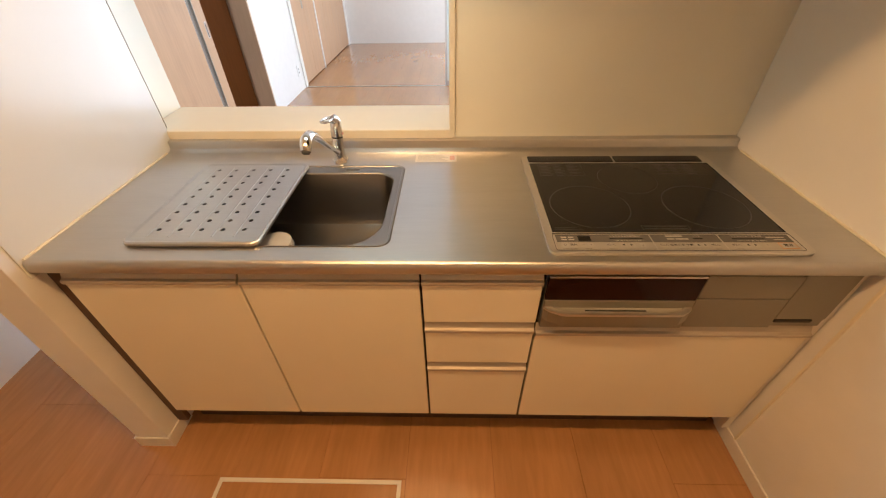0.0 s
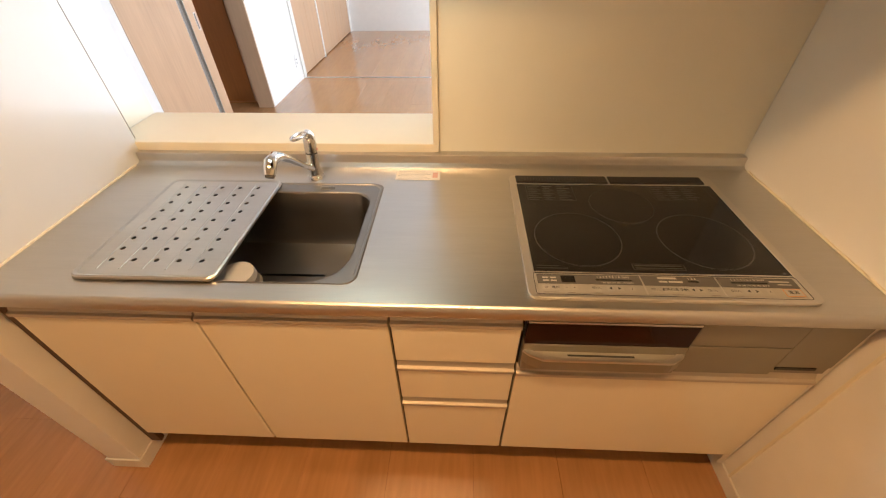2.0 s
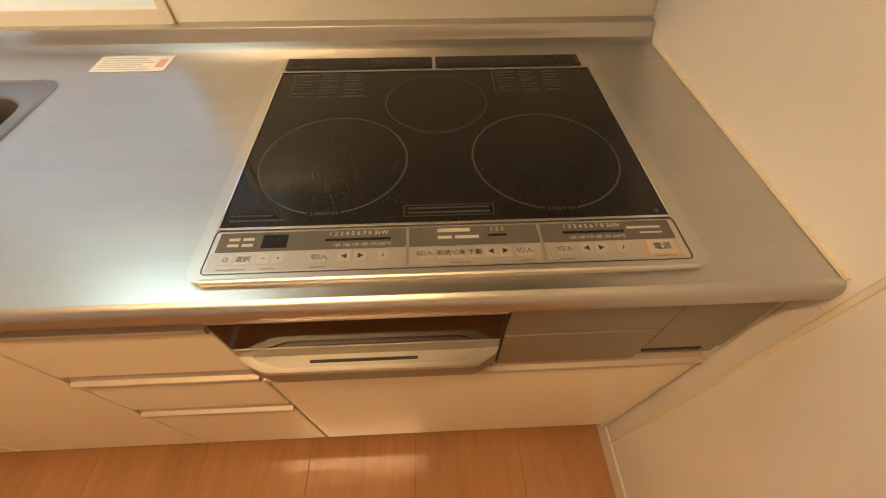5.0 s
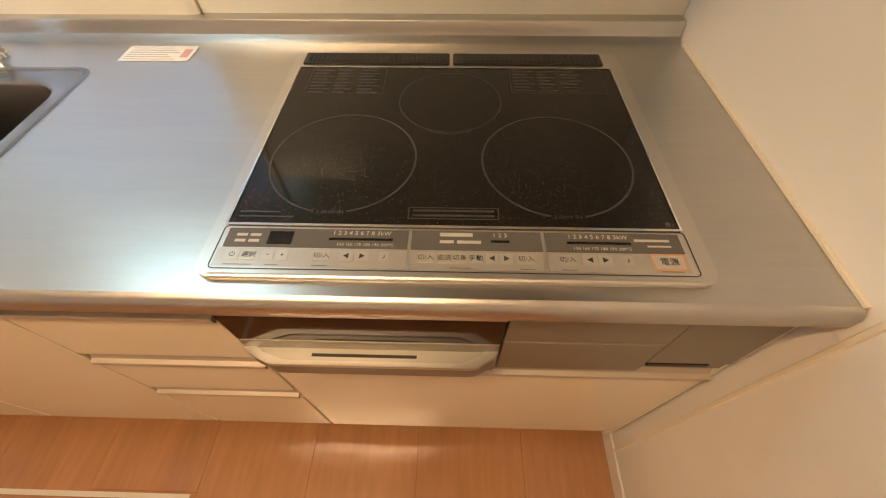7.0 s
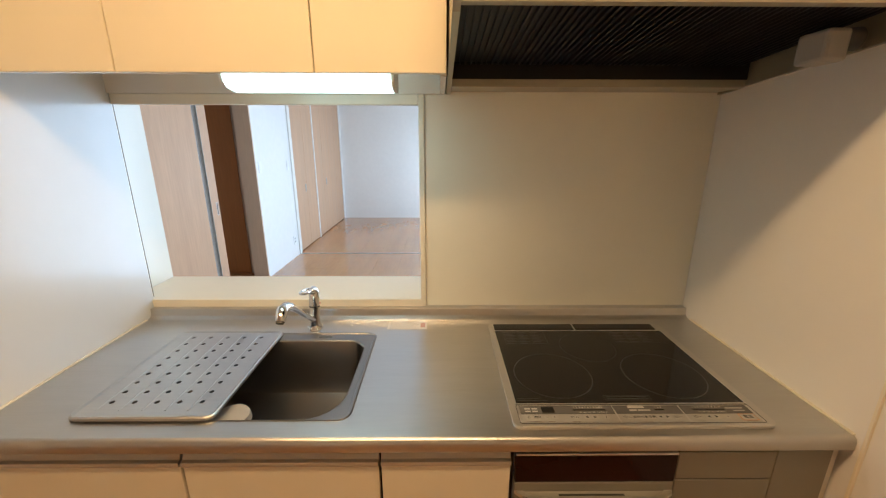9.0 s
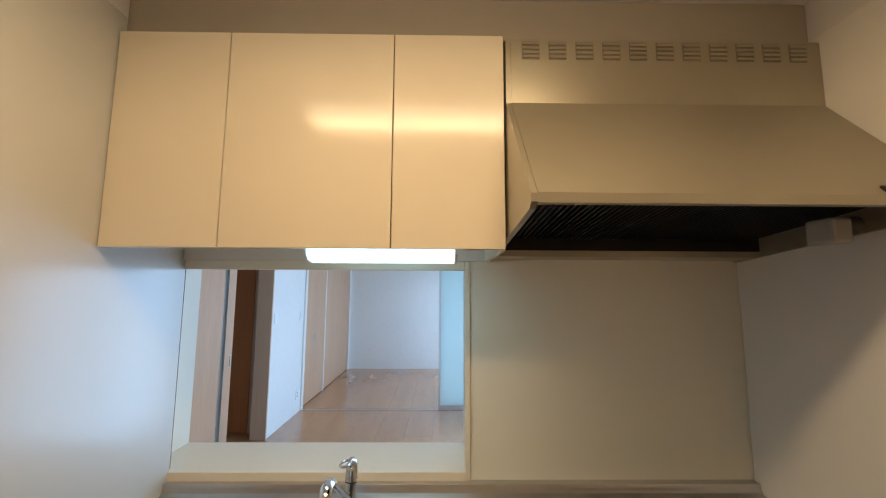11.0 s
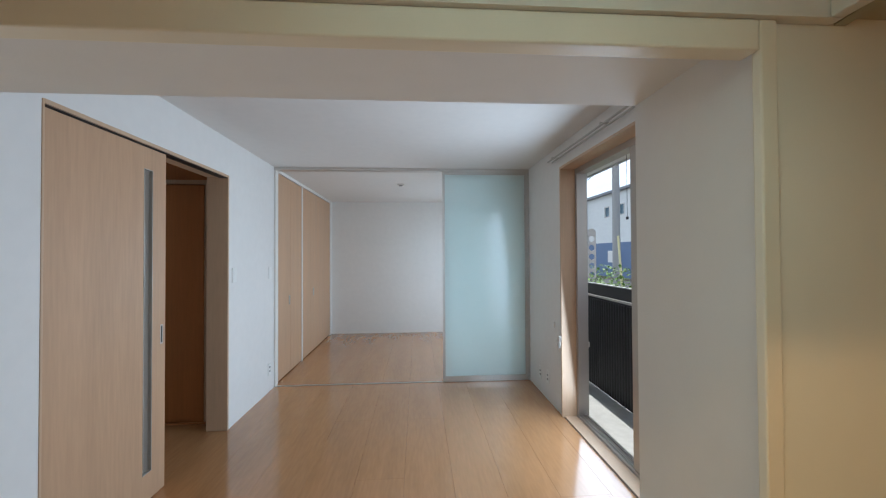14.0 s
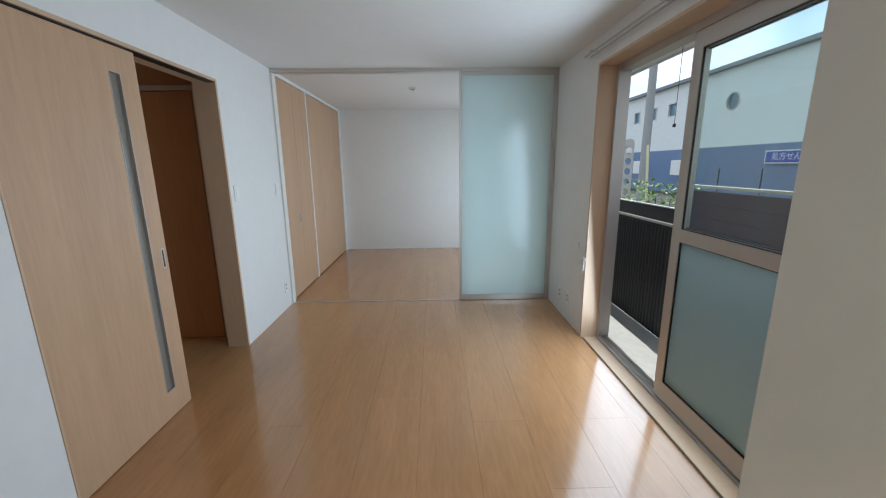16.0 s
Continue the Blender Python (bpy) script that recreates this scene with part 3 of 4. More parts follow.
# ---- worktop, sink ----
SX0, SX1, SY_0, SY_1 = 0.185, 0.792, -0.585, -0.207
wt = thing("worktop", (0.96, -0.33, 0.81), "brushed stainless steel worktop with a low upstand", "worktop")


def bowl_loop(inset, z=None, radius=0.105):
    """The sink's outline: wide round corners in front, tighter ones behind."""
    x0, x1, y0, y1 = SX0 + inset, SX1 - inset, SY_0 + inset, SY_1 - inset
    pts = []
    for cu, cv, a, q in ((x1, y1, 0, 0.055), (x0, y1, 90, 0.055), (x0, y0, 180, radius), (x1, y0, 270, radius)):
        q = max(0.03, q - inset * 0.2)
        cx, cy = cu - q * (1 if a in (0, 270) else -1), cv - q * (1 if a in (0, 90) else -1)
        for i in range(9):
            t = radians(a + 90 * i / 8)
            pts.append((cx + q * math.cos(t), cy + q * math.sin(t)))
    return pts if z is None else [(u, v, z) for u, v in pts]


hole = bowl_loop(0)
outer = rect(KL + 0.002, -0.635, KR - 0.003, -0.002)
b = prism(outer, "z", 0.812, 0.8498, [hole])
part("top", b, STEEL, wt)
nose = [(-0.6352, 0.814), (-0.644, 0.816), (-0.6465, 0.820), (-0.6470, 0.838), (-0.6445, 0.8445), (-0.6405, 0.8482), (-0.6352, 0.8498)]
part("front_edge", prism(nose, "x", KL + 0.002, KR - 0.003), STEEL, wt, smooth=True)
up = [(-0.058, 0.8499), (-0.044, 0.8518), (-0.036, 0.857), (-0.033, 0.866), (-0.033, 0.880), (-0.031, 0.883), (-0.002, 0.884), (-0.002, 0.8499)]
part("upstand", prism(up, "x", KL + 0.002, KR - 0.003), STEEL, wt, smooth=True)
part("caulk", box(KR - 0.0065, -0.638, 0.8503, KR - 0.0005, -0.06, 0.8545), TRIM, wt, "cream sealant line")
part("caulk", box(KL + 0.0005, -0.638, 0.8503, KL + 0.0065, -0.06, 0.8545), TRIM, wt, "cream sealant line")


def loft(loops, bm=None, close=True):
    bm = bm or bmesh.new()
    rows = [[bm.verts.new(p) for p in loop] for loop in loops]
    n = len(rows[0])
    for a, b in zip(rows, rows[1:]):
        for i in range(n):
            bm.faces.new((a[i], a[(i + 1) % n], b[(i + 1) % n], b[i]))
    if close:
        bm.faces.new(rows[-1])
    return bm


def ring(x0, y0, x1, y1, r, z, n=8):
    return [(u, v, z) for u, v in rrect(x0, y0, x1, y1, r, n)]


sk = thing("sink", ((SX0 + SX1) / 2, (SY_0 + SY_1) / 2, 0.65), "deep stainless steel sink bowl with rounded corners, empty", "sink")
loops = [ring(SX0 - 0.018, SY_0 + 0.000, SX1 + 0.027, SY_1 + 0.050, 0.03, 0.8502), ring(SX0 - 0.016, SY_0 + 0.001, SX1 + 0.024, SY_1 + 0.047, 0.03, 0.8525),
         ring(SX0 - 0.011, SY_0 + 0.002, SX1 + 0.019, SY_1 + 0.042, 0.03, 0.8525), ring(SX0 - 0.009, SY_0 + 0.002, SX1 + 0.017, SY_1 + 0.040, 0.03, 0.8503)]
loops += [bowl_loop(a, z) for a, z in ((-0.001, 0.8503), (0.001, 0.8495), (0.004, 0.845), (0.011, 0.72), (0.019, 0.685), (0.028, 0.672), (0.048, 0.668), (0.14, 0.664))]
bm = loft(loops)
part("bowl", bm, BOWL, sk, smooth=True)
part("overflow", prism(rrect(0.628, SY_1 + 0.014, 0.672, SY_1 + 0.026, 0.0058, 4), "z", 0.8504, 0.8512), GREYP, sk, "small dark overflow slot")
part("drain_cover", cyl((0.42, -0.42, 0.667), (0.42, -0.42, 0.676), 0.06, 0.055, 32), SILVER, sk, "round metal drain cover", smooth=True)
# the corner basket of the sink
cb = thing("sink_basket", (0.50, -0.53, 0.80), "small round grey plastic lid resting in the sink corner", "sink basket")
part("basket", cyl((0.512, -0.530, 0.806), (0.512, -0.530, 0.822), 0.046, 0.043, 32), GREYL, cb, smooth=True)

# draining tray with holes
TX0, TX1, TY0, TY1 = 0.163, 0.506, -0.589, -0.160
tr = thing("draining_tray", (0.35, -0.38, 0.853), "perforated stainless steel draining tray laid over the sink", "draining tray")
holes = []
for i in range(5):
    for j in range(9):
        holes.append(circle(0.227 + i * 0.0548, -0.528 + j * 0.0402, 0.0062, 10))
part("plate", prism(rrect(TX0 + 0.012, TY0 + 0.012, TX1 - 0.012, TY1 - 0.012, 0.012, 4), "z", 0.8585, 0.8600, holes), STEEL, tr)
def level(dx, z, r):
    return ring(TX0 + dx, TY0 + dx, TX1 - dx, TY1 - dx, r, z, 4)
part("rim", loft([level(0.0125, 0.8592, 0.012), level(0.010, 0.8615, 0.014), level(0.005, 0.8630, 0.018), level(0.001, 0.8605, 0.022), level(0.0, 0.8550, 0.022), level(0.002, 0.8535, 0.02)], close=False), STEEL, tr, smooth=True)
for i in range(5):
    x = 0.227 + i * 0.0548
    part("rib", prism([(x - 0.017, 0.8599), (x - 0.0155, 0.8612), (x - 0.0135, 0.8612), (x - 0.012, 0.8599)], "y", TY0 + 0.03, TY1 - 0.03), STEEL, tr)

# ---- tap ----
tp = thing("tap", (0.596, -0.12, 0.8505), "chrome single-lever kitchen tap with a pull-out spray spout", "tap")
TA, TB = (0.596, -0.120), (0.600, -0.116)
part("base", cyl((*TA, 0.8505), (*TA, 0.857), 0.026, 0.024, 28), CHROME, tp, smooth=True)
part("body", tube([(*TA, 0.857), (*TA, 0.866), (*TA, 0.90), (0.598, -0.118, 0.932)], [0.022, 0.0185, 0.0178, 0.018], 24), CHROME, tp, smooth=True)
part("collar", cyl((0.598, -0.118, 0.9325), (0.598, -0.118, 0.9355), 0.0172, 0.0172, 24), DARKP, tp, "dark joint ring")
part("indicator", cyl((0.614, -0.118, 0.944), (0.6195, -0.118, 0.944), 0.004, 0.004, 10), REDP, tp, "small red dot")
lv = part("lever", tube([(0.598, -0.118, 0.936), (*TB, 0.968), (*TB, 0.982), (0.599, -0.122, 0.992), (0.597, -0.136, 0.998)], [0.0182, 0.0186, 0.018, 0.0145, 0.008], 24), CHROME, tp, smooth=True)
pts = [(0.590 + 0.013 * math.cos(a), -0.164 + 0.037 * math.sin(a), 1.004 - 0.006 * math.sin(a)) for a in [2 * math.pi * k / 24 for k in range(24)]]
part("loop", tube(pts, 0.0042, 10, cyclic=True), CHROME, lv, "open chrome ring at the end of the lever", smooth=True)
part("spout", tube([(0.596, -0.126, 0.884), (0.595, -0.150, 0.900), (0.592, -0.200, 0.938), (0.589, -0.250, 0.978), (0.586, -0.285, 1.004), (0.584, -0.310, 1.015), (0.583, -0.330, 1.014)], [0.0100, 0.0092, 0.0088, 0.0094, 0.0122, 0.0146, 0.0148], 18), CHROME, tp, smooth=True)
hdp = part("spray_head", tube([(0.583, -0.318, 1.020), (0.583, -0.336, 1.015), (0.584, -0.351, 1.004), (0.584, -0.361, 0.992)], [0.0110, 0.0158, 0.0155, 0.0138], 22), CHROME, tp, smooth=True)
part("nozzle", cyl((0.584, -0.361, 0.992), (0.5842, -0.3645, 0.988), 0.0115, 0.0105, 18), GREYP, hdp)

lb = thing("paper_label", (0.92, -0.11, 0.8505), "small printed paper notice stuck on the worktop", "label")
part("sheet", box(0.846, -0.132, 0.8502, 0.984, -0.073, 0.8507), LABEL, lb)
for k in range(6):
    part("printed_line", box(0.853, -0.126 + k * 0.0085, 0.8507, 0.955 - 0.01 * (k % 3), -0.1235 + k * 0.0085, 0.8509), GREYL, lb)
part("printed_mark", box(0.961, -0.118, 0.8507, 0.977, -0.086, 0.8509), REDP, lb, "red printed mark")

# ---- induction cooktop ----
ih = thing("induction_cooktop", (1.498, -0.36, 0.8505), "built-in black glass induction cooktop with silver control strip", "cooktop")
IX0, IX1 = 1.197, 1.799
part("frame", prism(rrect(IX0, -0.6165, IX1, -0.108, 0.020, 6), "z", 0.8502, 0.8575), ALU, ih)
part("front_lip", tube([(IX0 + 0.020, -0.6145, 0.856), (IX1 - 0.020, -0.6145, 0.856)], 0.0035, 8), ALU, ih, smooth=True)
part("glass_rim", prism(rect(IX0 + 0.0158, -0.5415, IX1 - 0.0208, -0.1635), "z", 0.8577, 0.8602, [rect(IX0 + 0.0186, -0.5384, IX1 - 0.0236, -0.1666)]), CHROME, ih, "thin polished glass rim")
part("panel_outline", prism(rrect(1.2125, -0.606, 1.780, -0.5415, 0.006, 4), "z", 0.8577, 0.8581, [rrect(1.2137, -0.6048, 1.7788, -0.5427, 0.005, 4)]), DARKP, ih)
part("glass", box(IX0 + 0.019, -0.538, 0.857, IX1 - 0.024, -0.167, 0.8590, 0.0008, 1), BLACKG, ih, "speckled black ceramic glass")
for x0, x1 in ((1.216, 1.487), (1.493, 1.767)):
    v = part("vent", box(x0, -0.157, 0.8576, x1, -0.117, 0.8625, 0.003), BLACK, ih, "black exhaust vent grille")
    n = 30
    for k in range(n):
        x = x0 + 0.012 + (x1 - x0 - 0.024) * k / (n - 1)
        part("slat", box(x - 0.0015, -0.149, 0.8626, x + 0.0015, -0.125, 0.8640), BLACK, v)


def arc(x, y, r, w, gap, n=64):
    """A printed ring that stays open by gap degrees at the front."""
    inner, outer = [], []
    for k in range(n + 1):
        a = radians(-90 + gap / 2 + (360 - gap) * k / n)
        outer.append((x + (r + w / 2) * math.cos(a), y + (r + w / 2) * math.sin(a)))
        inner.append((x + (r - w / 2) * math.cos(a), y + (r - w / 2) * math.sin(a)))
    return prism(outer + inner[::-1], "z", 0.8591, 0.8593)


for x, y, r, w, gap in ((1.339, -0.415, 0.104, 0.0028, 24), (1.643, -0.417, 0.105, 0.0028, 24), (1.490, -0.268, 0.084, 0.0014, 2)):
    part("burner_ring", arc(x, y, r, w, gap), RINGM, ih)
for k in range(13):
    a = radians(-112 + 44 * k / 12)
    x, y = 1.490 + 0.0875 * math.cos(a), -0.268 + 0.0875 * math.sin(a)
    part("printed_line", box(x - 0.0022, y - 0.0008, 0.8590, x + 0.0022, y + 0.0008, 0.8592), RINGM, ih)
part("corner_mark", cyl((1.764, -0.530, 0.8590), (1.764, -0.530, 0.8592), 0.0035, 0.0035, 16), RINGM, ih)
for k, w in enumerate((0.052, 0.070)):
    part("printed_line", box(1.224, -0.520 - k * 0.008, 0.8590, 1.224 + w, -0.5175 - k * 0.008, 0.8592), RINGM, ih)
for x0, x1, y0, y1 in ((1.240, 1.375, -0.250, -0.170), (1.594, 1.756, -0.244, -0.170)):
    part("printed_frame", prism(rect(x0, y0, x1, y1), "z", 0.8590, 0.8592, [rect(x0 + 0.001, y0 + 0.001, x1 - 0.001, y1 - 0.001)]), RINGM, ih)
letters("burner_text", "3.0kW IH", 0.009, (1.339, -0.5185, 0.8592), (0, 0, 0), RINGM, ih)
letters("burner_text", "3.0kW IH", 0.009, (1.643, -0.5215, 0.8592), (0, 0, 0), RINGM, ih)
for x0, rows in ((1.245, 8), (1.600, 7)):
    for k in range(rows):
        for s in range(3):
            part("printed_line", box(x0 + s * 0.042, -0.178 - k * 0.010, 0.8590, x0 + s * 0.042 + 0.036 - 0.005 * ((k * 2 + s) % 4), -0.1745 - k * 0.010, 0.8592), RINGM, ih)
for k in range(2):
    part("printed_line", box(1.446, -0.523 + k * 0.008, 0.8590, 1.550, -0.5195 + k * 0.008, 0.8592), RINGM, ih)
part("printed_frame", prism(rect(1.440, -0.5275, 1.556, -0.5075), "z", 0.8590, 0.8592, [rect(1.4415, -0.526, 1.5545, -0.509)]), RINGM, ih)
for x0, x1 in ((1.220, 1.4435), (1.4475, 1.605), (1.609, 1.771)):
    part("display_strip", box(x0, -0.5745, 0.8575, x1, -0.5455, 0.8580), GREYP, ih, "dark grey indicator strip")
    part("button_strip", box(x0 - 0.004 * (x0 < 1.3), -0.602, 0.8575, x1, -0.5755, 0.8578), SILVER, ih)
part("timer_display", box(1.272, -0.570, 0.8580, 1.302, -0.550, 0.8583), BLACKG, ih, "small black timer display")
for k in range(4):
    part("lit_indicator", box(1.232 + 0.017 * (k % 2), -0.558 - 0.009 * (k // 2), 0.8580, 1.245 + 0.017 * (k % 2), -0.554 - 0.009 * (k // 2), 0.8583), PRINT, ih)
for x, t, w in ((1.386, "1 2 3 4 5 6 7 8 3kW", 0.078), (1.673, "1 2 3 4 5 6 7 8 3kW", 0.076), (1.555, "1 2 3", 0.022)):
    letters("scale_text", t, 0.0088, (x, -0.5515, 0.8581), (0, 0, 0), PRINT, ih)
    part("scale_bar", box(x - w / 2, -0.5625, 0.8580, x + w / 2, -0.5590, 0.8583), BLACKG, ih)
for x in (1.392, 1.676):
    letters("scale_text", "150 160 170 180 190 200℃", 0.0060, (x, -0.5690, 0.8581), (0, 0, 0), PRINT, ih)
part("lit_indicator", box(1.482, -0.554, 0.8580, 1.522, -0.5485, 0.8583), PRINT, ih)
part("lit_indicator", box(1.482, -0.5645, 0.8580, 1.499, -0.560, 0.8583), PRINT, ih)
part("lit_indicator", box(1.503, -0.5645, 0.8580, 1.532, -0.560, 0.8583), PRINT, ih)
part("printed_line", box(1.716, -0.5575, 0.8580, 1.758, -0.5540, 0.8582), PRINT, ih)
part("printed_line", box(1.730, -0.5655, 0.8580, 1.758, -0.5630, 0.8582), PRINT, ih)


def key(x, w, text=""):
    k = part("button", box(x - w / 2, -0.5935, 0.8578, x + w / 2, -0.5785, 0.8584, 0.0003, 1), KEYM, ih, "pale push button")
    if text:
        letters("button_text", text, 0.0085, (x, -0.586, 0.8585), (0, 0, 0), DARKP, k)


for x, w in ((1.246, 0.034), (1.287, 0.016), (1.343, 0.018), (1.507, 0.024), (1.584, 0.018), (1.632, 0.018), (1.749, 0.026)):
    part("printed_line", box(x - w / 2, -0.6005, 0.8579, x + w / 2, -0.5992, 0.8581), DULL, ih)
for x, w, s in ((1.236, 0.017, "⏻"), (1.256, 0.017, "選択"), (1.279, 0.014, "−"), (1.296, 0.014, "+"), (1.343, 0.018, "切/入"), (1.372, 0.016, "◀"), (1.391, 0.016, "▶"), (1.417, 0.013, "♪"),
                (1.466, 0.019, "切/入"), (1.488, 0.016, "姿焼"), (1.506, 0.016, "切身"), (1.525, 0.016, "手動"), (1.544, 0.015, "◀"), (1.561, 0.015, "▶"), (1.584, 0.019, "切/入"),
                (1.632, 0.019, "切/入"), (1.658, 0.016, "◀"), (1.676, 0.016, "▶"), (1.702, 0.013, "♪")):
    key(x, w, s)
k = part("power_button", box(1.732, -0.5965, 0.8578, 1.766, -0.5775, 0.8585, 0.0003, 1), KEYM, ih, "pale power button with an orange rim")
part("rim", prism(rect(1.7305, -0.598, 1.7675, -0.576), "z", 0.8578, 0.8582, [rect(1.7322, -0.5963, 1.7658, -0.5777)]), ORANGE, k)
letters("button_text", "電源", 0.011, (1.749, -0.587, 0.8586), (0, 0, 0), DARKP, k)

# ---- wall cabinets, sink lamp ----
def wall_unit(x0, x1, label):
    u = thing("wall_cabinet", ((x0 + x1) / 2, -0.2, 1.617), label, "kitchen cabinet", "wall cabinets above the pass-through")
    part("carcass", box(x0 + 0.0003, -0.347, 1.702, x1 - 0.0003, -0.002, 2.242), CABIN, u)
    part("door", box(x0 + 0.0015, -0.368, 1.630, x1 - 0.0015, -0.349, 2.242, 0.0015, 1), CAB, u)
    return u


wall_unit(-0.036, 0.277, "narrow glossy cream wall cabinet, closed")
wall_unit(0.277, 0.737, "wide glossy cream wall cabinet, closed")
u = wall_unit(0.737, 1.046, "narrow glossy cream wall cabinet beside the hood, closed")
part("back_rail", box(-0.0375, -0.018, 1.626, 1.0457, -0.0045, 1.7015), CABIN, u, "cream rail along the wall under the cabinets")
part("side_panel", box(1.030, -0.3465, 1.626, 1.0457, -0.0185, 1.7015, 0.001, 1), CABIN, u, "cream side panel reaching below the cabinet")
# Added strips that stop lamp light from showing through the door joints.
for x in (0.277, 0.737):
    solid("joint_light_stop", box(x - 0.012, -0.3488, 1.632, x + 0.012, -0.3472, 1.7015), GAP, "dark strip added behind the joint of two cabinet doors to block lamp light", "filler panel")
sl = thing("sink_lamp", (0.717, -0.29, 1.60), "lit white fluorescent lamp under the wall cabinets", "lamp")
part("body", box(0.490, -0.322, 1.664, 0.918, -0.228, 1.7015, 0.003), WHITEP, sl)
prof = [(-0.333, 1.6635), (-0.331, 1.640), (-0.325, 1.618), (-0.310, 1.605), (-0.262, 1.599), (-0.240, 1.601), (-0.228, 1.606), (-0.222, 1.6635)]
part("lens", prism(prof, "x", 0.500, 0.910), LENS, sl, "glowing white acrylic lens", smooth=True)
for a, b in ((0.492, 0.4998), (0.9102, 0.918)):
    part("end_cap", prism(prof, "x", a, b), WHITEP, sl)
pull = part("pull_switch", cyl((0.865, -0.338, 1.662), (0.865, -0.338, 1.7015), 0.0035, 0.0035, 10), WHITEP, sl)
part("grip", prism([(0.852, 1.645), (0.878, 1.645), (0.874, 1.664), (0.857, 1.664)], "y", -0.3415, -0.3345), WHITEP, pull, "small clear plastic pull tag")

kc = thing("ceiling_lamp", (0.810, -1.06, ZK - 0.09), "long lit warm ceiling lamp in the kitchen", "lamp")
part("body", box(0.262, -1.135, ZK - 0.022, 1.358, -0.985, ZK - 0.0005, 0.004), WHITEP, kc)
hump = [(-1.120, ZK - 0.0225), (-1.122, ZK - 0.045), (-1.108, ZK - 0.066), (-1.085, ZK - 0.076), (-1.035, ZK - 0.076), (-1.012, ZK - 0.066), (-0.998, ZK - 0.045), (-1.000, ZK - 0.0225)]
part("lens", prism(hump, "x", 0.280, 1.340), LENSW, kc, "glowing warm acrylic lens", smooth=True)

# ---- hood ----
hd = thing("range_hood", (1.50, -0.3, 1.62), "beige metal slanted range hood above the cooktop", "range hood")
side = [(-0.001, 1.626), (-0.608, 1.686), (-0.627, 1.698), (-0.627, 1.716), (-0.372, 2.038), (-0.372, 2.230), (-0.001, 2.230)]
part("side", prism(side, "x", 1.0505, 1.064), HOODM, hd)
part("side", prism(side, "x", 1.938, 1.949), HOODM, hd)
slope = [(-0.6275, 1.696), (-0.6275, 1.717), (-0.3725, 2.039), (-0.3725, 2.230), (-0.361, 2.230), (-0.361, 2.036), (-0.615, 1.712), (-0.607, 1.696)]
part("front", prism(slope, "x", 1.0645, 1.9375), HOODM, hd)
part("lip", box(1.0645, -0.12, 1.634, 1.9375, -0.002, 1.660, 0.003), HOODM, hd, "rear metal lip")
part("filter", prism([(-0.565, 1.742), (-0.12, 1.700), (-0.12, 1.71), (-0.565, 1.752)], "x", 1.066, 1.936), FILTER, hd, "black louvred grease filter")
part("lining", box(1.066, -0.125, 1.655, 1.936, -0.119, 1.72), FILTER, hd)
for k in range(54):
    x = 1.085 + k * 0.0155
    part("filter_slat", prism([(-0.555, 1.734), (-0.13, 1.692), (-0.13, 1.7005), (-0.555, 1.7425)], "x", x, x + 0.005), FILTER, hd)
for x in (1.234, 1.572, 1.91):
    part("screw", cyl((x, -0.110, 1.663), (x, -0.110, 1.655), 0.005, 0.005, 10), CHROME, hd)
part("lamp_socket", box(1.832, -0.465, 1.640, 1.884, -0.390, 1.705, 0.008), GREYL, hd, "grey box of the hood lamp")
part("lamp_bulb", cyl((1.885, -0.430, 1.69), (1.925, -0.430, 1.69), 0.02, 0.024, 16), GREYP, hd, smooth=True)
sl_m = Matrix.Translation((1.855, -0.6175, 1.730)) @ Matrix.Rotation(radians(-38), 4, "X")
bm = box(-0.072, -0.005, -0.011, 0.072, 0.003, 0.011, 0.003)
bmesh.ops.transform(bm, matrix=sl_m, verts=bm.verts)
part("switch_panel", bm, BLACK, hd, "narrow dark switch strip")
bm = box(-0.055, -0.007, -0.006, 0.045, -0.004, 0.006, 0.001)
bmesh.ops.transform(bm, matrix=sl_m, verts=bm.verts)
part("switch", bm, SILVER, hd)
for k in range(11):
    x = 1.096 + k * 0.0763
    v = part("vent_recess", box(x, -0.3732, 2.168, x + 0.050, -0.3721, 2.222), DULL, hd, "louvred vent")
    for j in range(4):
        z = 2.171 + j * 0.0130
        part("louvre", prism([(-0.3733, z), (-0.3765, z + 0.001), (-0.3745, z + 0.0095), (-0.3733, z + 0.0095)], "x", x + 0.002, x + 0.048), HOODM, v)

# underfloor hatch
ha = thing("floor_hatch", (0.489, -1.09, 0.0), "square underfloor storage hatch with a pale metal frame", "hatch")
part("frame", prism(rect(0.179, -1.40, 0.800, -0.787), "z", 0.001, 0.0035, [rect(0.192, -1.387, 0.787, -0.80)]), BASE, ha, "pale metal frame")
part("lid", box(0.194, -1.385, -0.01, 0.785, -0.802, 0.0022), PLANK, ha)

# ---- living room small things ----
def plate(name, y, z, x, w, h, sign, label, cat, keyed=True):
    s = thing(name, (x, y, z), label, cat)
    part("plate", box(min(x, x + sign * 0.008), y - w / 2, z - h / 2, max(x, x + sign * 0.008), y + w / 2, z + h / 2, 0.002), WHITEP, s)
    if keyed:
        part("key", box(min(x + sign * 0.008, x + sign * 0.011), y - w / 4, z - h / 4, max(x + sign * 0.008, x + sign * 0.011), y + w / 4, z + h / 4, 0.001, 1), WHITEP, s)
    else:
        for dz in (-0.02, 0.02):
            part("socket", box(min(x + sign * 0.008, x + sign * 0.009), y - 0.012, z + dz - 0.008, max(x + sign * 0.008, x + sign * 0.009), y + 0.012, z + dz + 0.008), GREYP, s)


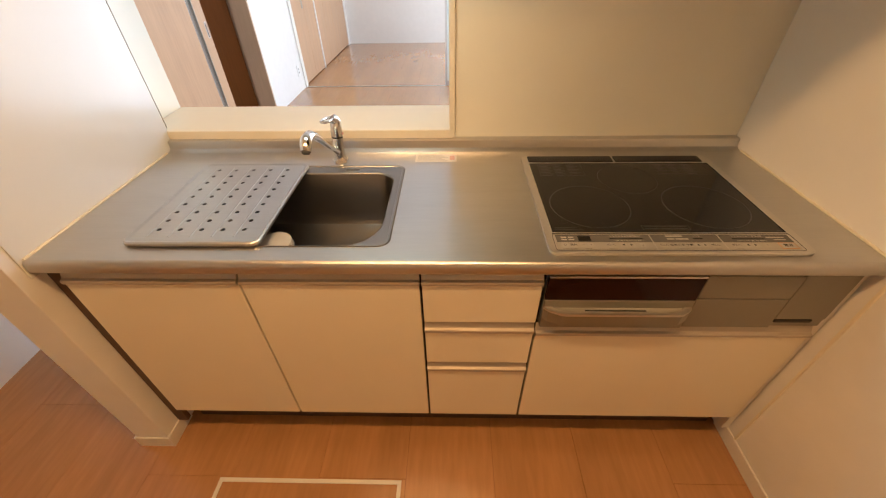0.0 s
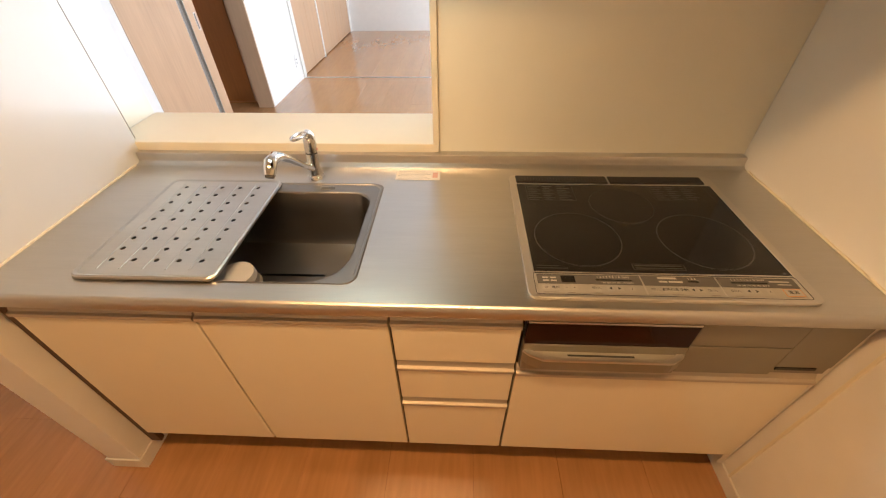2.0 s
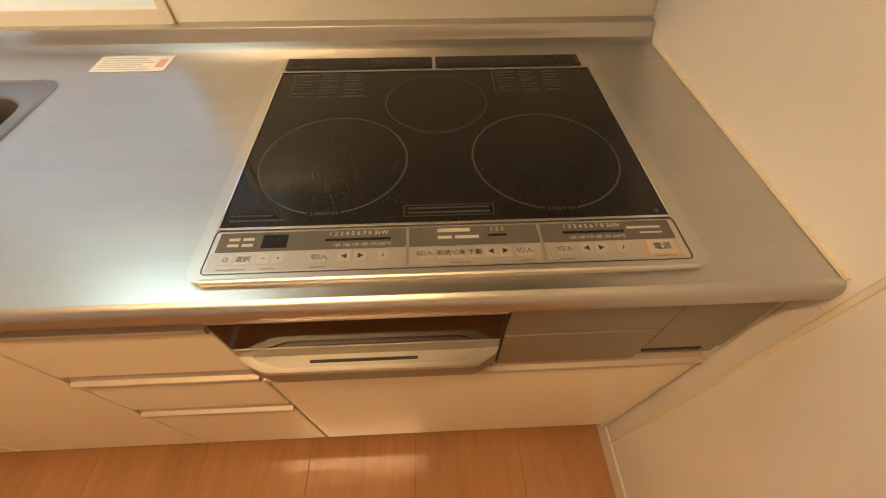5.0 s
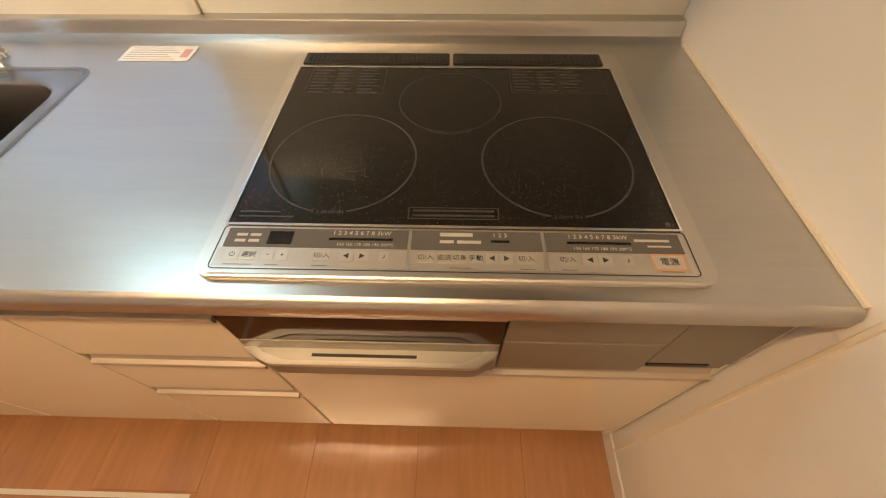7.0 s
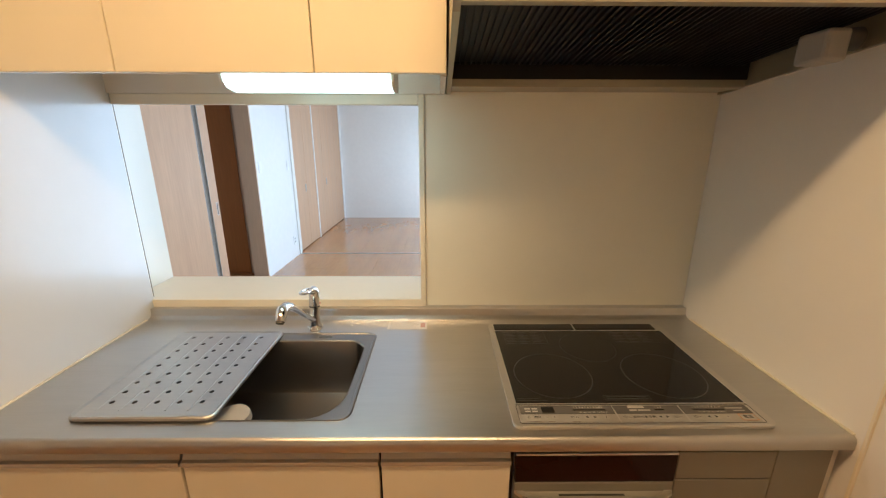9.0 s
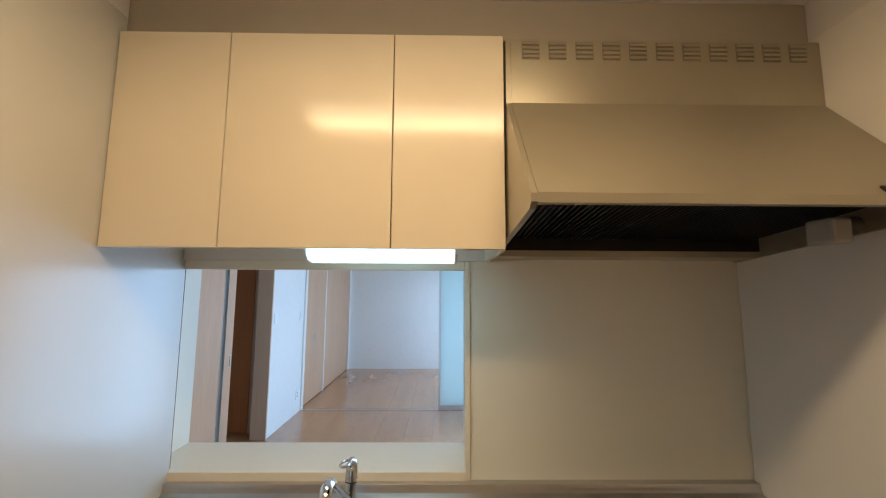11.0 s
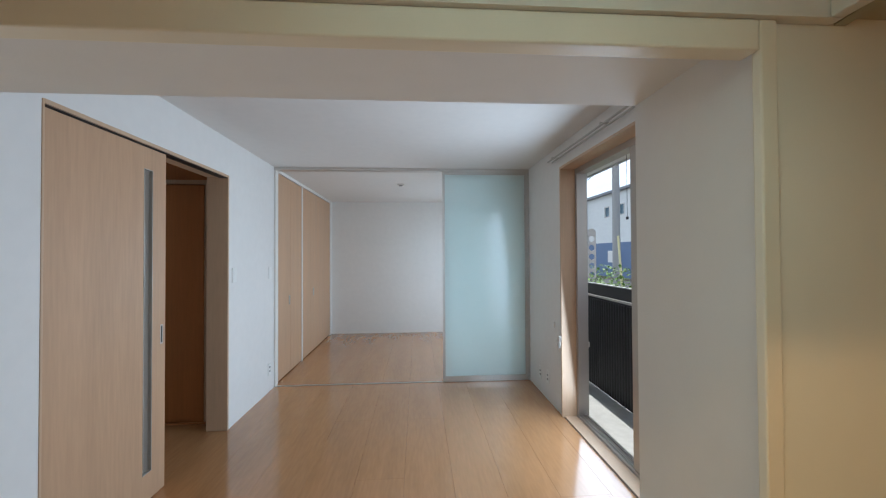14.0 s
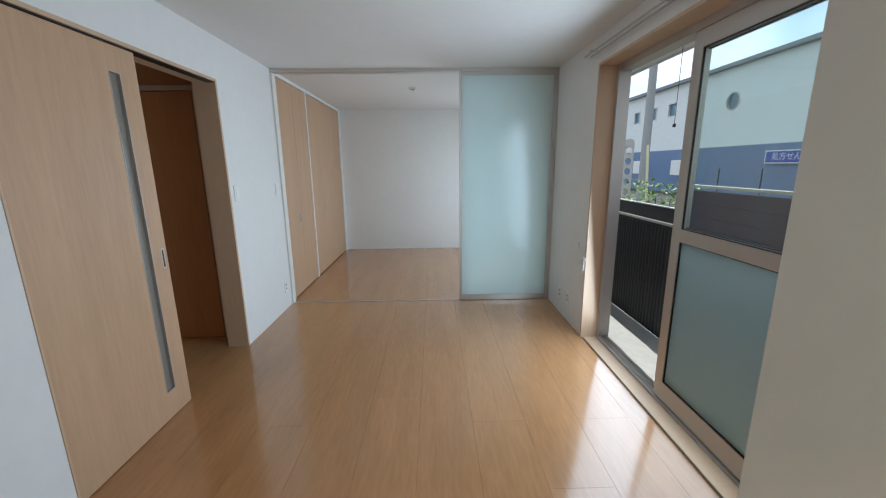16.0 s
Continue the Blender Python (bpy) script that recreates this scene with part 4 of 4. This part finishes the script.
plate("light_switch", 2.86, 1.223, XL, 0.07, 0.12, 1, "white wall light switch beside the doorway", "switch")
plate("light_switch", 3.628, 1.205, XL, 0.07, 0.12, 1, "white wall light switch beside the partition", "switch")
plate("wall_socket", 3.61, 0.23, XL, 0.07, 0.12, 1, "white double wall socket near the floor", "socket", False)
plate("wall_socket", 3.38, 0.20, XR, 0.07, 0.12, -1, "white double wall socket near the window", "socket", False)
plate("wall_socket", 3.16, 0.22, XR, 0.07, 0.12, -1, "white aerial socket near the window", "socket", False)


def ceiling_rose(x, y, z):
    r = thing("ceiling_socket", (x, y, z - 0.03), "small beige ceiling lamp socket", "ceiling socket", "ceiling lamp sockets")
    part("body", prism(rrect(x - 0.045, y - 0.02, x + 0.045, y + 0.02, 0.018, 5), "z", z - 0.022, z - 0.0005), LABEL, r)
    part("contact", box(x - 0.02, y - 0.011, z - 0.03, x + 0.02, y + 0.011, z - 0.0222, 0.002), GREYP, r)


ceiling_rose(0.456, 1.829, ZC)
ceiling_rose(0.385, 4.665, ZC)

for dx, nm in ((0.028, "curtain_rail"), (0.068, "curtain_rail")):
    r = thing(nm, (XR - dx, 1.9, 2.19), "slim beige metal curtain rail above the window", "curtain rail", "curtain rails above the window")
    part("rail", box(XR - dx - 0.006, 0.85, 2.190, XR - dx + 0.004, 2.93, 2.202, 0.002), SILVER, r)
    for y in (1.05, 1.95, 2.82):
        part("bracket", box(XR - dx - 0.005, y - 0.008, 2.2045, XR - 0.0005, y + 0.008, 2.214), SILVER, r)
    for k in range(9):
        part("runner", box(XR - dx - 0.003, 2.62 + k * 0.030, 2.175, XR - dx + 0.001, 2.626 + k * 0.030, 2.1875), WHITEP, r)

# coiled aerial lead hanging beside the casing
cw = thing("cable_coil", (XR - 0.01, 2.79, 0.62), "small coil of thin white aerial cable on the wall", "cable")
pts = []
for k in range(64):
    t = k / 63
    a = t * 4 * 2 * math.pi
    rr = 0.035 + 0.012 * math.sin(3.1 * a)
    pts.append((XR - 0.012 - 0.010 * t, 2.835 + rr * math.cos(a), 0.64 + 1.3 * rr * math.sin(a) - 0.02 * t))
part("coil", tube(pts, 0.0025, 6), WHITEP, cw, smooth=True)
part("lead", tube([(XR - 0.012, 2.83, 0.69), (XR - 0.010, 2.825, 0.76), (XR - 0.002, 2.82, 0.80)], 0.0025, 6), WHITEP, cw)
part("plug", cyl((XR - 0.02, 2.85, 0.58), (XR - 0.02, 2.855, 0.535), 0.005, 0.004, 10), WHITEP, cw)
part("lead", tube([(XR - 0.022, 2.84, 0.61), (XR - 0.025, 2.85, 0.58)], 0.0025, 6), WHITEP, cw)
hk = thing("cable_clip", (XR - 0.01, 2.95, 0.73), "small white plastic cable clip on the wall", "clip")
part("clip", box(XR - 0.012, 2.975, 0.72, XR - 0.0005, 2.985, 0.775, 0.002), WHITEP, hk)

# ---- outside ----
GZ = -0.45
gb = bmesh.new()
bmesh.ops.create_grid(gb, x_segments=40, y_segments=40, size=1)
bmesh.ops.transform(gb, matrix=Matrix.Translation((0, 0, GZ - 0.03)) @ Matrix.Diagonal((900, 900, 1, 1)), verts=gb.verts)
solid("ground", gb, SOIL, "bare brown ground reaching the horizon", kind=S)
solid("road", box(4.2, -60, GZ - 0.03, 14.5, 120, GZ), ASPH, "grey asphalt road behind the fence", kind=S)
solid("pavement", box(2.036, -1.0, -0.5, 2.70, 9.0, -0.13, 0.005), CONC, "bright concrete strip under the window", kind=S)
solid("wall_outside_foot", box(XR + 0.119, -1.0, -0.5, 2.035, 9.0, -0.065), CONC, "grey concrete footing", kind=S)
# Unseen slab, drawn out above the eaves to block stray sun.
solid("roof_slab", box(XL - 1.6, -2.8, 2.53, 2.53, 8.0, 2.66), CEIL, "unseen flat roof slab over the rooms and eaves, keeps sun off the window", kind=S)
ev = thing("eaves", (2.3, 3, 2.25), "white eaves soffit with board joints over the window", "eaves")
tagged(ev, kind=S)
for k in range(3):
    part("soffit_board", box(2.063 + k * 0.15, -1.0, 2.25, 2.208 + k * 0.15, 8.0, 2.262, 0.002, 1), WHITEP, ev)
part("fascia", box(2.512, -1.0, 2.235, 2.53, 8.0, 2.40), WHITEP, ev)

fc = thing("fence", (2.62, 4.4, -0.2), "dark ribbed metal fence panel with a pale rail", "fence")
part("panel", box(2.615, 2.97, -0.12, 2.625, 7.0, 0.89), FENCE, fc)
for k in range(78):
    y = 2.99 + k * 0.051
    part("rib", prism([(2.601, y), (2.6145, y - 0.008), (2.6145, y + 0.022), (2.601, y + 0.016)], "z", -0.11, 0.87), FENCE, fc)
part("rail", box(2.598, 2.97, 0.892, 2.632, 7.0, 0.915, 0.003), ALU, fc, "pale metal top rail")
for y in (2.97, 4.9, 6.95):
    part("post", box(2.626, y, -0.13, 2.638, y + 0.04, 1.0, 0.003), FENCE, fc)
part("top_board", box(2.64, 2.97, 0.60, 2.66, 7.0, 1.035), FENCE, fc)
part("top_cap", box(2.632, 2.97, 1.0355, 2.668, 7.0, 1.045), ALU, fc, "pale cap line")
fb = thing("board_fence", (2.66, 0.8, -0.2), "navy grey horizontal board fence with a white cap", "fence")
for k in range(1, 14):
    part("board", box(2.650, -0.9, -0.19 + k * 0.1, 2.668, 2.955, -0.0915 + k * 0.1, 0.002, 1), FENCE2, fb)
part("cap", box(2.640, -0.9, 1.23, 2.678, 2.96, 1.25, 0.002), WHITEP, fb, "white cap strip")
for y in (-0.85, 0.9, 2.90):
    part("post", box(2.669, y, -0.129, 2.70, y + 0.045, 1.20), FENCE, fb)


def shrub(name, cx, cy, z0, w, d, h, n, material, label, seed):
    rnd = random.Random(seed)
    s = thing(name, (cx, cy, z0), label, "shrub")
    bm = bmesh.new()
    for _ in range(9):
        x, y = cx + rnd.uniform(-w, w) * 0.6, cy + rnd.uniform(-d, d) * 0.8
        tube([(x, y, z0), (x + rnd.uniform(-.04, .04), y + rnd.uniform(-.05, .05), z0 + h * 0.5), (x + rnd.uniform(-.08, .08), y + rnd.uniform(-.1, .1), z0 + h * 0.9)], 0.004, 5, bm=bm)
    part("stem", bm, LEAFD, s)
    bm = bmesh.new()
    for _ in range(n):
        x, y, z = cx + rnd.gauss(0, w * 0.45), cy + rnd.uniform(-d, d), z0 + h * rnd.uniform(0.15, 1) ** 0.8
        a, t, L = rnd.uniform(0, 6.28), rnd.uniform(-0.6, 0.9), rnd.uniform(0.03, 0.06)
        m = pose(x, y, z, math.degrees(t), 0, math.degrees(a))
        vs = [bm.verts.new(m @ Vector(p)) for p in ((0, 0, 0), (L * 0.3, L * 0.5, 0.004), (0, L * 1.2, -0.006), (-L * 0.3, L * 0.5, 0.004))]
        bm.faces.new(vs)
    part("leaves", bm, material, s)


shrub("shrub", 3.15, 5.4, -0.45, 0.30, 1.8, 1.66, 4200, LEAF, "bright green leafy shrub behind the fence", 3)
shrub("weeds", 2.52, 5.3, -0.13, 0.06, 0.7, 0.45, 320, LEAFD, "dark green weeds at the foot of the fence", 5)

br = thing("laundry_bracket", (2.12, 2.85, 1.15), "white metal laundry pole bracket with five holes on the outer wall", "laundry bracket")
part("bar", prism(rrect(2.083, 1.160, 2.157, 1.600, 0.034, 6), "y", 2.846, 2.854, [circle(2.12, 1.200 + 0.078 * k, 0.026, 16) for k in range(5)]), WHITEP, br)
part("arm", box(1.992, 2.838, 1.540, 2.14, 2.8455, 1.565, 0.003), WHITEP, br)
part("wall_plate", box(XR + 0.119, 2.835, 1.50, 1.991, 2.855, 1.60, 0.002), WHITEP, br)
mb = thing("meter_box", (2.56, 3.95, -0.13), "small white plastic box on a dark pipe beside the fence", "meter box")
part("pipe", cyl((2.555, 3.96, -0.13), (2.555, 3.96, 0.30), 0.018, 0.018, 12), FENCE, mb)
part("lid", box(2.52, 3.92, 0.30, 2.59, 4.0, 0.36, 0.008), WHITEP, mb)
cd = thing("pull_cord", (2.40, 2.77, 1.69), "thin cord with a black end hanging from the eaves", "cord")
part("cord", cyl((2.40, 2.77, 1.70), (2.40, 2.77, 2.249), 0.002, 0.002, 6), DARKP, cd)
part("end_knob", box(2.391, 2.761, 1.675, 2.409, 2.779, 1.70, 0.003), DARKP, cd)
for y in (8.5, 11.0, 13.5, 16.0, 18.5, 21.0):
    f = thing("roadside_post", (14.55, y, GZ), "thin dark steel fence post beside the road", "post", "roadside fence posts")
    part("post", cyl((14.55, y, GZ), (14.55, y, 1.15), 0.03, 0.03, 8), FENCE, f)
gp = thing("guy_wire_guard", (8.6, 14.2, GZ), "yellow and white plastic sleeve of a pole stay", "sleeve")
part("sleeve", cyl((8.6, 14.0, GZ), (8.75, 14.6, 2.1), 0.045, 0.045, 10), SLEEVE, gp)

# building across the road
BX = 16.0
bd = thing("shop_building", (BX, 25, GZ), "long two-storey shop, white above and slate blue below", "building")
circ = circle(20.15, 4.49, 0.42, 28)
wins = [rect(y, 4.35, y + 0.75, 5.15) for y in (24.9, 27.0, 29.2)]
part("wall", prism(rect(2, 2.25, 60, 6.15), "x", BX, BX + 0.25, [circ, *wins]), WHITEW, bd)
part("lower_wall", box(BX - 0.02, 2, GZ, BX + 0.25, 60, 2.249), BLUEW, bd, "slate blue lower wall")
part("roof", prism([(BX - 0.3, 6.15), (BX - 0.3, 6.33), (BX + 9, 7.6), (BX + 9, 6.15)], "y", 1.6, 60.4), ROOFM, bd, "grey metal roof")
rw = part("round_window", prism(circ, "x", BX + 0.08, BX + 0.12), DGLASS, bd, "round window")
part("frame", prism(circle(20.15, 4.49, 0.46, 28), "x", BX - 0.03, BX - 0.001, [circle(20.15, 4.49, 0.40, 28)]), SILVER, rw)
for r0 in wins:
    y0, z0 = r0[0]
    w = part("window", box(BX + 0.10, y0, z0, BX + 0.14, y0 + 0.75, z0 + 0.8), DGLASS, bd)
    part("frame", prism(rect(y0 - 0.04, z0 - 0.04, y0 + 0.79, z0 + 0.84), "x", BX - 0.03, BX - 0.001, [rect(y0 + 0.03, z0 + 0.03, y0 + 0.72, z0 + 0.77)]), ALU, w)
part("downpipe", cyl((BX - 0.08, 33.2, GZ), (BX - 0.08, 33.2, 6.1), 0.06, 0.06, 10), ROOFM, bd)
for y in (23.0, 27.6):
    part("air_conditioner", box(BX - 0.5, y, 0.7, BX - 0.03, y + 1.0, 1.6, 0.03), WHITEP, bd, "white outdoor unit")
sg = thing("shop_sign", (BX - 0.1, 16.9, 1.6), "blue pharmacy sign with white characters and white rim", "sign")
part("rim", box(BX - 0.16, 15.3, 1.36, BX - 0.022, 17.5, 1.94, 0.01), WHITEP, sg)
part("panel", box(BX - 0.17, 15.36, 1.41, BX - 0.161, 17.44, 1.89), BLUES, sg)
letters("sign_text", "処方せん", 0.36, (BX - 0.172, 16.4, 1.65), (90, 0, -90), WHITEP, sg)

pl = thing("utility_pole", (9.0, 15.2, GZ), "grey concrete utility pole across the fence", "utility pole")
part("shaft", cyl((9.0, 15.2, GZ), (9.0, 15.2, 9.5), 0.17, 0.12, 16), POLE, pl, smooth=True)
for z in (8.2, 7.4):
    part("crossarm", box(8.3, 15.15, z, 9.7, 15.25, z + 0.08), POLE, pl)
for k, (z, y1, x1) in enumerate(((8.3, -20, 6.5), (7.5, -20, 9.6), (5.9, -20, 9.2), (5.4, -20, 10.6))):
    cbn = thing("power_cable", (9.0, 15.2, z), "thin black overhead power cable", "cable", "overhead cables")
    for a, b in (((9.0, 15.2, z), (x1, y1, z - 0.2)), ((9.0, 15.2, z), (11 + k, 60, z))):
        pts = [tuple(a[i] + (b[i] - a[i]) * s / 14 - (0.7 * 4 * (s / 14) * (1 - s / 14) if i == 2 else 0) for i in range(3)) for s in range(15)]
        part("strand", tube(pts, 0.014, 5), BLACK, cbn)

# ---- floor boards ----
solid("subfloor", box(XL - 1.6, -2.7, -0.12, XR + 0.011, YE + 0.02, -0.012), JOINT, "brown bed under the floor boards", kind=S)
fl = thing("floor", (0, 0, -0.012), "glossy honey-coloured wide maple floor boards", "")
tagged(fl, kind=S)


def board(x0, y0, x1, y1):
    g = 0.0003
    bm = bmesh.new()
    a, b = [], []
    for (x, y) in ((x0 + g, y0 + g), (x1 - g, y0 + g), (x1 - g, y1 - g), (x0 + g, y1 - g)):
        a.append(bm.verts.new((x, y, -0.0115)))
        b.append(bm.verts.new((x, y, -0.0008)))
    c = [bm.verts.new((x, y, 0.0)) for x, y in ((x0 + 2 * g, y0 + 2 * g), (x1 - 2 * g, y0 + 2 * g), (x1 - 2 * g, y1 - 2 * g), (x0 + 2 * g, y1 - 2 * g))]
    for i in range(4):
        j = (i + 1) % 4
        bm.faces.new((a[i], a[j], b[j], b[i]))
        bm.faces.new((b[i], b[j], c[j], c[i]))
    bm.faces.new(c)
    part("board", bm, PLANK, fl)


P, L = 0.298, 1.818
X0, X1 = XL - 1.5, KR + 0.004
col = 0
x = 0.218 - 9 * P
while x < X1:
    xa, xb = max(x, X0), min(x + P, X1)
    if xb - xa > 0.01:
        y = -2.6 - L + (0.72 if col % 2 else 0.0) + (0.25 if col % 3 == 0 else 0)
        while y < YE:
            ya, yb = max(y, -2.6), min(y + L, YE)
            if yb - ya > 0.02:
                if xb > XR and yb > 0.1:
                    if ya < 0.1:
                        board(xa, ya, xb, 0.1)
                        if XR + 0.010 - xa > 0.01:
                            board(xa, 0.1, XR + 0.010, yb)
                    elif XR + 0.010 - xa > 0.01:
                        board(xa, ya, XR + 0.010, yb)
                else:
                    board(xa, ya, xb, yb)
            y += L
    x += P
    col += 1
